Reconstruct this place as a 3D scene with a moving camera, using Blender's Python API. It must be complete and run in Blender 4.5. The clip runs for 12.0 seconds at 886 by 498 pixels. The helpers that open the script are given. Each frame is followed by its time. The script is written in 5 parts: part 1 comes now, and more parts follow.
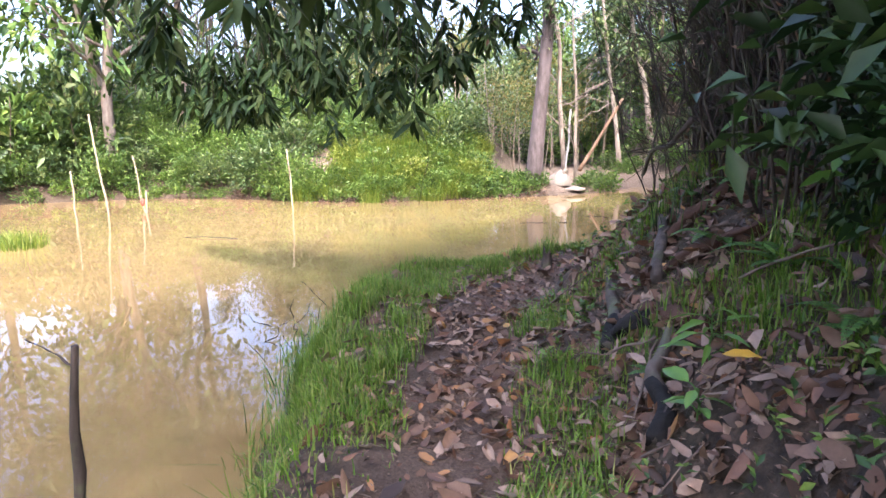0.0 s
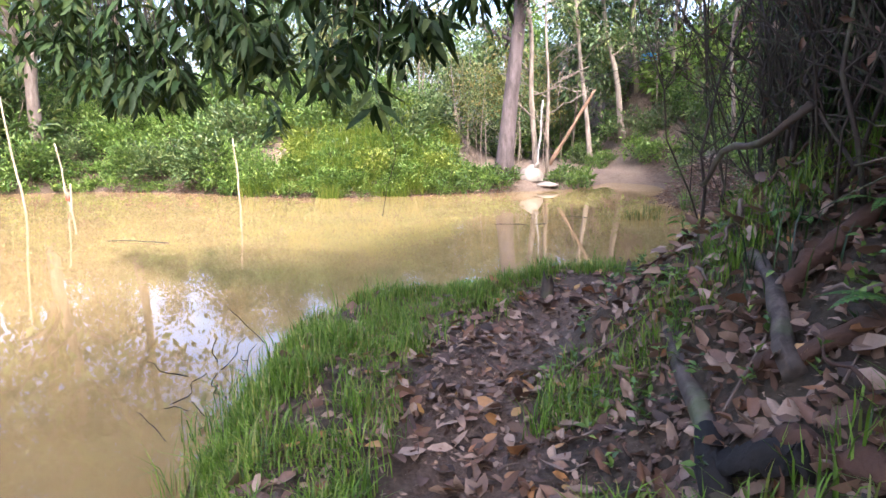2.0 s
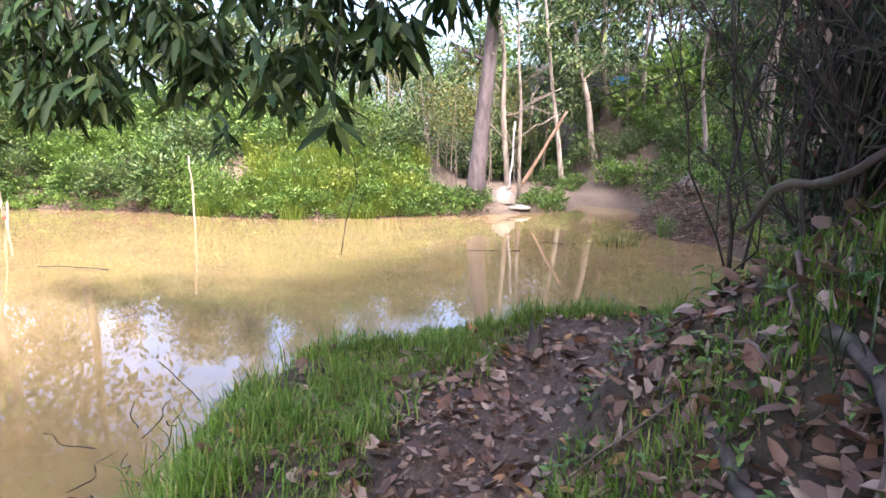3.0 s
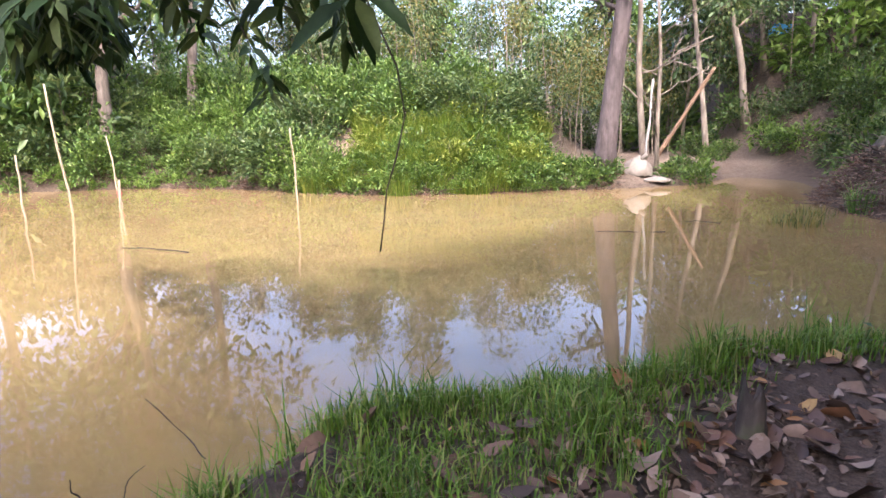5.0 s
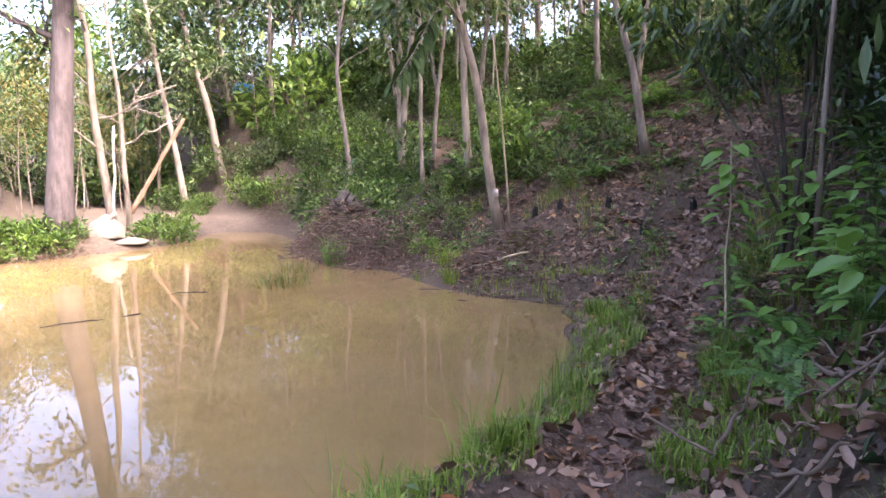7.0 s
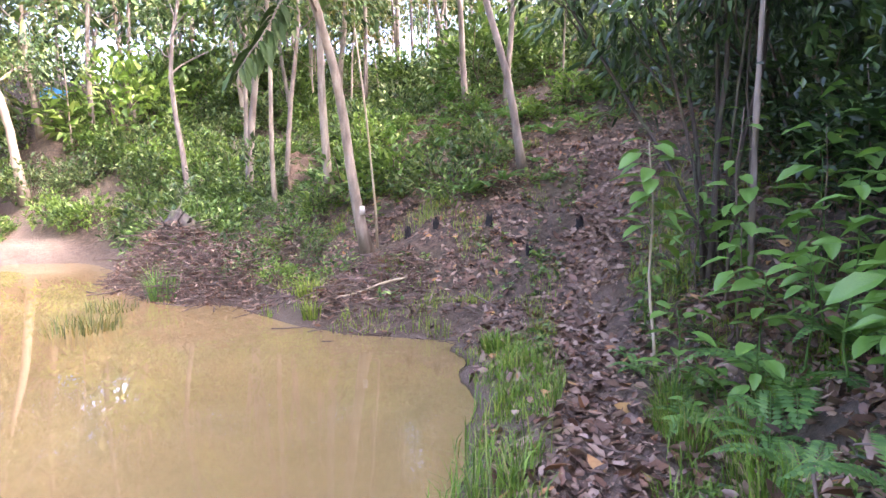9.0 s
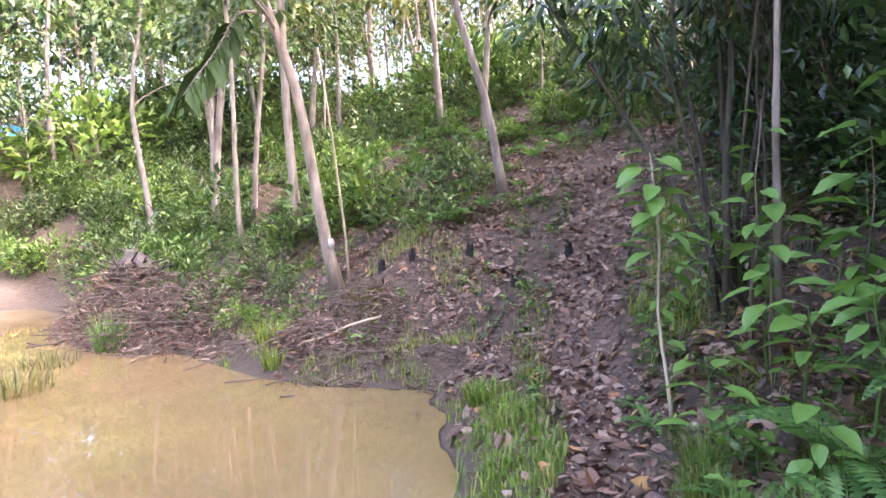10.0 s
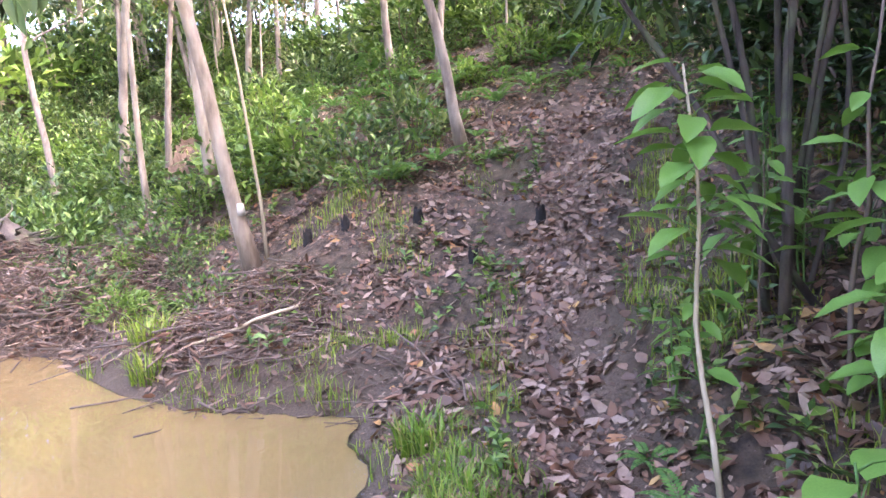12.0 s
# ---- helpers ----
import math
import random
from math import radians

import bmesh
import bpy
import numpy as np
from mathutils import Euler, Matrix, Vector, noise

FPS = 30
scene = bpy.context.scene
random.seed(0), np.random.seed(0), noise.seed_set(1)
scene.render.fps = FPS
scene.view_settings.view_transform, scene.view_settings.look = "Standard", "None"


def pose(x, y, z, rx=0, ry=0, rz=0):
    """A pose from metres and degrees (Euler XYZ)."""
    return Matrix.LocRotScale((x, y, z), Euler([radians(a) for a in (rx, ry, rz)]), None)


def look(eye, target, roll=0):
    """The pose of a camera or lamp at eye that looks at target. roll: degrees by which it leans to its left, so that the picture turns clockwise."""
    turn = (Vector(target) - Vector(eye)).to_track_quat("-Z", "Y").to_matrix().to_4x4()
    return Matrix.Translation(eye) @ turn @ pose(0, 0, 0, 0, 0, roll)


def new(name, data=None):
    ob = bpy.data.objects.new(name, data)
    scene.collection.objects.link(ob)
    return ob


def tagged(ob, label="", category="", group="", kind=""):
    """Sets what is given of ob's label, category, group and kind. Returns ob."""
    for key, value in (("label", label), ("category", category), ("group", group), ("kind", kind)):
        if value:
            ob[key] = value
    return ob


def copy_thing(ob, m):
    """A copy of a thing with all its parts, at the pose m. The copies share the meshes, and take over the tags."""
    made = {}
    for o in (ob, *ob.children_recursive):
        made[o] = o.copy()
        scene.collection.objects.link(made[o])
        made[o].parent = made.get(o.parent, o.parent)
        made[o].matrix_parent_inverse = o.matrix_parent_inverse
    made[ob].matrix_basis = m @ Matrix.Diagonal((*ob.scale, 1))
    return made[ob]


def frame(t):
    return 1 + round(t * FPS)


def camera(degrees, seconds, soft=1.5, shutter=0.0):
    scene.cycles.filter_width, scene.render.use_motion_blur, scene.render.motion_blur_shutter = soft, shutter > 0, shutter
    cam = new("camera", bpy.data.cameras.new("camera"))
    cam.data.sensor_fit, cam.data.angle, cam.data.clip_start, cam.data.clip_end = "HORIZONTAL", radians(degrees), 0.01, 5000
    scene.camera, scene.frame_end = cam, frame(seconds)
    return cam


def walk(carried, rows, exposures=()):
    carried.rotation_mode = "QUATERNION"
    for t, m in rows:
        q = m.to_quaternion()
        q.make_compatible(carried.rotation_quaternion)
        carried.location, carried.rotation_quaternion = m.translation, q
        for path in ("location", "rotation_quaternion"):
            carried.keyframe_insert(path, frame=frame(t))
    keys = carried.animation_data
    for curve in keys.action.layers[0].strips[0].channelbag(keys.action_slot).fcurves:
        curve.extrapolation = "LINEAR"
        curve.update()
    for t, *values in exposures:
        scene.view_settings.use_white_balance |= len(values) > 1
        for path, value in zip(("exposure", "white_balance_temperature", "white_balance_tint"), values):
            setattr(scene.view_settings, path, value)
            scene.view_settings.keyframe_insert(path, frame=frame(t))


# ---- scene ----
cam = camera(72.6, 12.0)
EXPOSURES = [(0.0, 2.9, 5900, 21), (3.0, 2.9, 5900, 21), (5.0, 2.55, 6000, 22), (6.5, 2.75, 6200, 25), (7.0, 3.35, 6300, 27), (9.0, 4.25, 6300, 29), (12.0, 4.6, 6300, 29)]
PATH = [
    (0, (0.909, 0.45, 2.118), (0.58, 2.391, 1.769), -1.2),
    (0.5, (0.803, 0.832, 2.06), (0.297, 2.741, 1.744), -4.4),
    (1, (0.69, 1.3, 2.057), (0.281, 3.19, 1.549), 3.6),
    (1.5, (0.558, 1.746, 2.114), (0.354, 3.678, 1.638), 6.4),
    (2, (0.554, 2.093, 2.129), (0.351, 4.046, 1.749), -0.5),
    (2.5, (0.497, 2.464, 2.172), (0.187, 4.4, 1.777), 3.1),
    (3, (0.451, 2.951, 2.162), (0.352, 4.923, 1.843), 0.5),
    (3.2, (0.447, 3.125, 2.141), (0.239, 5.089, 1.823), -1.6),
    (4.8, (0.332, 4.814, 1.896), (-0.33, 6.654, 1.478), -0.1),
    (5, (0.323, 5.007, 1.888), (-0.169, 6.906, 1.497), -1.3),
    (5.5, (0.316, 5.43, 1.898), (0.48, 7.406, 1.634), -3.1),
    (6, (0.506, 6.005, 2.057), (0.836, 7.963, 1.814), -6.2),
    (6.5, (0.643, 6.534, 2.025), (1.358, 8.371, 1.688), -1.0),
    (7, (0.759, 6.772, 1.982), (1.8, 8.46, 1.725), -0.6),
    (7.2, (0.836, 6.871, 1.956), (1.923, 8.527, 1.684), -3.1),
    (8.8, (1.506, 8.074, 1.803), (2.865, 9.529, 1.618), -1.0),
    (9, (1.609, 8.192, 1.778), (3.023, 9.596, 1.602), -0.4),
    (9.5, (1.886, 8.53, 1.775), (3.401, 9.815, 1.545), -0.6),
    (10, (2.315, 8.735, 1.775), (3.771, 10.104, 1.692), -2.2),
    (10.5, (2.736, 9.047, 1.746), (4.347, 10.23, 1.707), 1.5),
    (11, (3.124, 9.305, 1.738), (4.711, 10.514, 1.604), -2.6),
    (11.5, (3.516, 9.522, 1.763), (5.009, 10.843, 1.603), -1.5),
    (11.8, (3.74, 9.715, 1.756), (5.229, 11.043, 1.622), -1.4),
    (12, (3.909, 9.816, 1.764), (5.43, 11.096, 1.542), -2.7),
]
walk(cam, [(t, look(eye, target, roll)) for t, eye, target, roll in PATH], exposures=EXPOSURES)

# ---- world, sun and sky ----
SUN_EL, SUN_ROT = radians(47), radians(160)
world = bpy.data.worlds.new("sky")
scene.world = world
world.use_nodes = True
wn = world.node_tree
wn.nodes.clear()
sky = wn.nodes.new("ShaderNodeTexSky")
sky.sky_type = "NISHITA"
sky.sun_disc = False
sky.sun_elevation, sky.sun_rotation = SUN_EL, SUN_ROT
sky.air_density, sky.dust_density, sky.ozone_density = 1.0, 6.0, 1.0
bg = wn.nodes.new("ShaderNodeBackground")
bg.inputs[1].default_value = 0.15
wo = wn.nodes.new("ShaderNodeOutputWorld")
wn.links.new(sky.outputs[0], bg.inputs[0])
wn.links.new(bg.outputs[0], wo.inputs[0])

sun = new("sun", bpy.data.lights.new("sun", "SUN"))
sun.data.energy = 0.85
sun.data.angle = radians(2.5)
sun.data.color = (1.0, 0.95, 0.86)
to_sun = Vector((math.sin(SUN_ROT) * math.cos(SUN_EL), math.cos(SUN_ROT) * math.cos(SUN_EL), math.sin(SUN_EL)))
sun.rotation_euler = to_sun.to_track_quat("Z", "Y").to_euler()
sun.location = (0, 0, 30)

# ---- materials ----
class Nodes:
    """A small wrapper to write node trees in short lines."""

    def __init__(self, name):
        self.m = bpy.data.materials.new(name)
        self.m.use_nodes = True
        self.t = self.m.node_tree
        self.t.nodes.clear()
        self.out = self.t.nodes.new("ShaderNodeOutputMaterial")

    def n(self, kind, **ins):
        node = self.t.nodes.new(kind)
        for k, v in ins.items():
            self.put(node, k, v)
        return node

    def put(self, node, k, v):
        key = int(k[1:]) if k[0] == "i" and k[1:].isdigit() else k.replace("_", " ")
        if isinstance(v, bpy.types.NodeSocket):
            self.t.links.new(v, node.inputs[key])
        else:
            node.inputs[key].default_value = v

    def ramp(self, fac, stops):
        r = self.t.nodes.new("ShaderNodeValToRGB")
        e = r.color_ramp.elements
        while len(e) < len(stops):
            e.new(0.5)
        for el, (p, c) in zip(e, stops):
            el.position, el.color = p, (*c, 1)
        self.t.links.new(fac, r.inputs[0])
        return r.outputs[0]

    def noise(self, scale, detail=4, rough=0.55, vec=None):
        k = self.n("ShaderNodeTexNoise", Scale=scale, Detail=detail, Roughness=rough)
        if vec:
            self.t.links.new(vec, k.inputs["Vector"])
        return k.outputs["Fac"]

    def mix(self, fac, a, b, mode="MIX"):
        k = self.t.nodes.new("ShaderNodeMix")
        k.data_type, k.blend_type = "RGBA", mode
        for i, v in ((0, fac), (6, a), (7, b)):
            if isinstance(v, bpy.types.NodeSocket):
                self.t.links.new(v, k.inputs[i])
            else:
                k.inputs[i].default_value = v if i == 0 else (*v, 1)
        return k.outputs[2]

    def bump(self, height, strength, dist):
        return self.n("ShaderNodeBump", Height=height, Strength=strength, Distance=dist).outputs[0]

    def coords(self, scale=(1, 1, 1)):
        c = self.t.nodes.new("ShaderNodeTexCoord")
        mp = self.n("ShaderNodeMapping", Scale=scale)
        self.t.links.new(c.outputs["Object"], mp.inputs[0])
        return mp.outputs[0]

    def done(self, shader):
        self.t.links.new(shader, self.out.inputs[0])
        return self.m


def leaf_material(name, cols, rough=0.42, through_light=0.35, spec=0.4):
    k = Nodes(name)
    geo = k.t.nodes.new("ShaderNodeNewGeometry")
    stops = [(i / (len(cols) - 1), c) for i, c in enumerate(cols)]
    c = k.ramp(geo.outputs["Random Per Island"], stops)
    vein = k.noise(45.0, 3, 0.6, k.coords())
    c = k.mix(0.5, c, k.ramp(vein, [(0.3, (0.55, 0.55, 0.5)), (0.7, (1.0, 1.0, 1.0))]), "MULTIPLY")
    p = k.n("ShaderNodeBsdfPrincipled", Base_Color=c, Roughness=rough)
    p.inputs["Specular IOR Level"].default_value = spec
    if through_light <= 0:
        return k.done(p.outputs[0])
    tr = k.n("ShaderNodeBsdfTranslucent", Color=k.mix(0.6, c, (1.0, 1.0, 0.6), "MULTIPLY"))
    mx = k.n("ShaderNodeMixShader", i0=through_light, i1=p.outputs[0], i2=tr.outputs[0])
    return k.done(mx.outputs[0])


def bark_material(name, dark, mid, light, scale=9.0, moss=0.0):
    k = Nodes(name)
    v = k.coords((1, 1, 0.22))
    f = k.noise(scale, 6, 0.65, v)
    c = k.ramp(f, [(0.25, dark), (0.5, mid), (0.72, light)])
    blotch = k.noise(2.3, 3, 0.6, k.coords((1, 1, 0.5)))
    c = k.mix(k.ramp(blotch, [(0.45, (0, 0, 0)), (0.62, (0.55, 0.55, 0.55))]), c, light)
    if moss:
        c = k.mix(k.ramp(k.noise(5.0, 4, 0.6, k.coords()), [(0.5, (0, 0, 0)), (0.65, (moss, moss, moss))]), c, (0.08, 0.11, 0.04))
    p = k.n("ShaderNodeBsdfPrincipled", Base_Color=c, Roughness=0.85, Normal=k.bump(f, 0.7, 0.02))
    return k.done(p.outputs[0])


def plain_material(name, a, b, scale=8.0, rough=0.8, bump=0.3, dist=0.01, spec=0.3):
    k = Nodes(name)
    f = k.noise(scale, 6, 0.62, k.coords())
    g = k.noise(scale * 0.17, 3, 0.6, k.coords())
    c = k.mix(f, a, b)
    c = k.mix(0.6, c, k.ramp(g, [(0.3, (0.6, 0.6, 0.6)), (0.7, (1.0, 1.0, 1.0))]), "MULTIPLY")
    p = k.n("ShaderNodeBsdfPrincipled", Base_Color=c, Roughness=rough, Normal=k.bump(f, bump, dist))
    p.inputs["Specular IOR Level"].default_value = spec
    return k.done(p.outputs[0])


def ground_material():
    k = Nodes("forest_soil")
    v = k.coords()
    fine, mid, big = k.noise(60, 6, 0.7, v), k.noise(9, 5, 0.65, v), k.noise(0.8, 4, 0.6, v)
    litter = k.ramp(mid, [(0.3, (0.014, 0.009, 0.006)), (0.45, (0.052, 0.033, 0.021)), (0.58, (0.1, 0.066, 0.043)), (0.72, (0.18, 0.125, 0.085))])
    litter = k.mix(k.ramp(big, [(0.45, (0, 0, 0)), (0.7, (0.6, 0.6, 0.6))]), litter, (0.075, 0.062, 0.03))
    clay = k.ramp(fine, [(0.3, (0.065, 0.04, 0.027)), (0.5, (0.14, 0.09, 0.062)), (0.72, (0.235, 0.16, 0.115))])
    sand = k.ramp(mid, [(0.3, (0.17, 0.12, 0.08)), (0.7, (0.3, 0.225, 0.165))])
    att = k.t.nodes.new("ShaderNodeAttribute")
    att.attribute_name = "worn"
    sep = k.n("ShaderNodeSeparateColor", Color=att.outputs["Color"])
    c = k.mix(sep.outputs[0], litter, clay)
    c = k.mix(sep.outputs[1], c, sand)
    c = k.mix(sep.outputs[2], c, k.ramp(fine, [(0.35, (0.05, 0.035, 0.024)), (0.65, (0.15, 0.105, 0.072))]))
    mixed = k.n("ShaderNodeMath", i0=fine, i1=mid)
    p = k.n("ShaderNodeBsdfPrincipled", Base_Color=c, Roughness=0.82, Normal=k.bump(mixed.outputs[0], 1.0, 0.05))
    return k.done(p.outputs[0])


def water_material():
    """The clear, mirroring surface of the pond."""
    k = Nodes("pond_surface")
    g = k.n("ShaderNodeBsdfGlass", Roughness=0.012, IOR=1.45)
    return k.done(g.outputs[0])


def silt_material():
    """Suspended yellow-brown silt that hides the bed."""
    k = Nodes("pond_silt")
    v = k.coords()
    c = k.ramp(k.noise(0.22, 4, 0.55, v), [(0.3, (0.27, 0.197, 0.092)), (0.7, (0.34, 0.25, 0.122))])
    c = k.mix(0.35, c, k.ramp(k.noise(1.3, 4, 0.6, v), [(0.35, (0.75, 0.75, 0.72)), (0.65, (1.0, 1.0, 1.0))]), "MULTIPLY")
    return k.done(k.n("ShaderNodeBsdfDiffuse", Color=c).outputs[0])


M_ground, M_water, M_silt = ground_material(), water_material(), silt_material()
M_grass = leaf_material("bank_grass", [(0.05, 0.11, 0.014), (0.11, 0.21, 0.022), (0.17, 0.3, 0.035), (0.27, 0.27, 0.09)], 0.5, 0.35)
M_tallgrass = leaf_material("tall_grass", [(0.08, 0.14, 0.018), (0.17, 0.26, 0.032), (0.24, 0.34, 0.045), (0.34, 0.36, 0.09)], 0.5, 0.4)
# first stops of bush, fresh, forest and yellowing leaves darkened to imitate shadowed gaps
M_bush = leaf_material("bush_leaf", [(0.02, 0.05, 0.012), (0.08, 0.16, 0.032), (0.13, 0.22, 0.045), (0.2, 0.29, 0.06)], 0.42, 0.25)
M_bushlight = leaf_material("fresh_leaf", [(0.045, 0.085, 0.018), (0.13, 0.23, 0.045), (0.18, 0.3, 0.06), (0.26, 0.34, 0.09)], 0.45, 0.4)
M_yellowgreen = leaf_material("sunny_leaf", [(0.09, 0.13, 0.018), (0.19, 0.26, 0.035), (0.27, 0.34, 0.05), (0.33, 0.35, 0.09)], 0.5, 0.4)
M_forest = leaf_material("forest_leaf", [(0.022, 0.048, 0.016), (0.06, 0.115, 0.036), (0.11, 0.175, 0.055), (0.2, 0.24, 0.08)], 0.45, 0.28)
M_yellow = leaf_material("yellowing_leaf", [(0.05, 0.065, 0.02), (0.15, 0.18, 0.05), (0.22, 0.21, 0.06), (0.27, 0.2, 0.065)], 0.5, 0.4)
# thicket leaves and grass, their colour lowered to imitate deep shade
M_shaded = leaf_material("shaded_leaf", [(0.008, 0.022, 0.007), (0.02, 0.05, 0.014), (0.04, 0.085, 0.022), (0.065, 0.12, 0.03)], 0.4, 0.2)
# dark green hanging leaves, colour lowered further to look shaded against the sky
M_hang = leaf_material("backlit_hanging_leaf", [(0.012, 0.028, 0.008), (0.022, 0.05, 0.012), (0.04, 0.075, 0.018), (0.07, 0.095, 0.024)], 0.6, 0.14, 0.2)
M_broad = leaf_material("broad_leaf", [(0.06, 0.15, 0.035), (0.1, 0.22, 0.05), (0.15, 0.3, 0.06), (0.24, 0.38, 0.06)], 0.36, 0.4)
M_fern = leaf_material("fern_leaf", [(0.05, 0.13, 0.035), (0.09, 0.2, 0.05), (0.14, 0.27, 0.06)], 0.45, 0.4)
M_litter = leaf_material("dry_leaf", [(0.035, 0.02, 0.013), (0.11, 0.06, 0.04), (0.17, 0.105, 0.072), (0.33, 0.235, 0.18), (0.16, 0.078, 0.045), (0.075, 0.04, 0.026)], 0.55, 0.12)
M_litter_warm = leaf_material("rust_leaf", [(0.2, 0.085, 0.04), (0.32, 0.15, 0.06), (0.42, 0.26, 0.1)], 0.55, 0.12)
M_bark = bark_material("grey_bark", (0.06, 0.047, 0.039), (0.145, 0.115, 0.093), (0.27, 0.23, 0.19))
M_bark_pale = bark_material("pale_bark", (0.085, 0.066, 0.05), (0.19, 0.152, 0.117), (0.33, 0.28, 0.22))
M_bark_big = bark_material("mauve_bark", (0.035, 0.026, 0.024), (0.075, 0.057, 0.054), (0.14, 0.112, 0.108))
M_bark_dark = bark_material("dark_bark", (0.012, 0.009, 0.007), (0.035, 0.025, 0.02), (0.08, 0.06, 0.046), 9.0, 0.4)
M_twig = plain_material("dead_twig", (0.07, 0.05, 0.04), (0.2, 0.15, 0.12), 14, 0.85)
M_pole = plain_material("bleached_stake", (0.24, 0.19, 0.125), (0.44, 0.37, 0.26), 12, 0.75)
M_sack = plain_material("dirty_white_sack", (0.16, 0.13, 0.1), (0.36, 0.32, 0.27), 7, 0.7, 0.6, 0.03)
M_rope = plain_material("white_rope", (0.3, 0.28, 0.25), (0.5, 0.48, 0.45), 20, 0.8)
M_char = plain_material("charred_wood", (0.005, 0.005, 0.006), (0.022, 0.019, 0.018), 16, 0.9, 0.8, 0.02)
M_log = bark_material("rotten_log", (0.012, 0.009, 0.008), (0.042, 0.031, 0.026), (0.11, 0.088, 0.075), 14.0, 0.5)
M_rot = plain_material("red_rotten_wood", (0.03, 0.016, 0.011), (0.11, 0.058, 0.038), 15, 0.9, 0.9, 0.02)
M_plank = plain_material("brown_timber", (0.14, 0.085, 0.05), (0.3, 0.2, 0.13), 10, 0.8)
M_tarp = plain_material("blue_tarp", (0.03, 0.2, 0.45), (0.1, 0.4, 0.7), 5, 0.45)
M_earth = plain_material("cut_earth", (0.05, 0.034, 0.025), (0.14, 0.096, 0.07), 9, 0.9, 0.8, 0.04)
M_red = plain_material("faded_red_cloth", (0.45, 0.1, 0.07), (0.6, 0.2, 0.14), 9, 0.8)

# ---- geometry helpers ----
rng = np.random.default_rng(7)


def mesh_np(name, V, F):
    """A mesh from arrays: all faces have the same number of corners."""
    V, F = np.asarray(V, np.float32).reshape(-1, 3), np.asarray(F, np.int32)
    me = bpy.data.meshes.new(name)
    n, k = F.shape
    me.vertices.add(len(V))
    me.vertices.foreach_set("co", V.ravel())
    me.loops.add(n * k)
    me.loops.foreach_set("vertex_index", F.ravel())
    me.polygons.add(n)
    me.polygons.foreach_set("loop_start", np.arange(0, n * k, k, dtype=np.int32))
    me.update(calc_edges=True)
    me.validate()
    return me


def piece(name, V, F, material, parent=None, smooth=False, label=""):
    me = mesh_np(name, V, F)
    me.materials.append(material)
    if smooth:
        me.polygons.foreach_set("use_smooth", np.ones(len(me.polygons), bool))
    ob = new(name, me)
    if parent:
        ob.parent = parent
    return tagged(ob, label)


def empty(name, x=0, y=0, z=0, label="", category="", group="", kind=""):
    ob = new(name)
    ob.empty_display_size = 0.1
    ob.location = (x, y, z)
    return tagged(ob, label, category, group, kind)


def merge(parts):
    """Joins (V, F) pairs with equal face sizes."""
    vs, fs, o = [], [], 0
    for V, F in parts:
        V = np.asarray(V).reshape(-1, 3)
        vs.append(V)
        fs.append(np.asarray(F) + o)
        o += len(V)
    return np.concatenate(vs), np.concatenate(fs)


def unit(a):
    a = np.asarray(a, float)
    return a / np.maximum(np.linalg.norm(a, axis=-1, keepdims=True), 1e-9)


def tube(points, radii, sides=6, close=True):
    """A bent tube of quads through points."""
    P = np.asarray(points, float)
    R = np.broadcast_to(np.asarray(radii, float), (len(P),))
    T = unit(np.gradient(P, axis=0))
    ref = np.array([0.31, 0.17, 0.93]) if abs(T[0][2]) < 0.8 else np.array([0.95, 0.2, 0.1])
    A = unit(np.cross(T, ref))
    B = np.cross(T, A)
    a = np.arange(sides) / sides * 2 * np.pi
    V = P[:, None] + R[:, None, None] * (np.cos(a)[None, :, None] * A[:, None] + np.sin(a)[None, :, None] * B[:, None])
    F = []
    for i in range(len(P) - 1):
        for j in range(sides):
            k = (j + 1) % sides
            F.append((i * sides + j, i * sides + k, (i + 1) * sides + k, (i + 1) * sides + j))
    V = V.reshape(-1, 3)
    if close:
        n = len(V)
        V = np.concatenate([V, P[:1], P[-1:]])
        o = (len(P) - 1) * sides
        for j in range(0, sides, 2):
            F.append((n, (j + 2) % sides, j + 1, j))
            F.append((n + 1, o + j, o + j + 1, o + (j + 2) % sides))
    return V, np.array(F)


def wobble(a, b, n, amount, r, sag=0.0):
    """Points from a to b with a random bend."""
    t = np.linspace(0, 1, n)[:, None]
    P = np.asarray(a, float) * (1 - t) + np.asarray(b, float) * t
    env = np.sin(np.pi * t)
    for f in (1, 2, 3):
        P = P + env * amount / f * np.sin(np.pi * f * t * 1.3 + r.uniform(0, 6.3)) * unit(r.normal(size=3))
    P[:, 2] -= (sag * env)[:, 0]
    return P


def leaves4(P, D, N, L, W, fold=0.2, droop=0.15):
    """Small folded leaves of two triangles."""
    n = len(P)
    D = unit(D)
    S = unit(np.cross(D, N))
    U = np.cross(S, D)
    L, W = np.broadcast_to(L, (n,))[:, None], np.broadcast_to(W, (n,))[:, None]
    mid = P + 0.45 * L * D
    V = np.stack([P, mid + W / 2 * S + fold * W * U, P + L * D - droop * L * U, mid - W / 2 * S + fold * W * U], 1)
    o = (np.arange(n) * 4)[:, None]
    F = np.concatenate([o + [0, 1, 2], o + [0, 2, 3]])
    return V.reshape(-1, 3), F


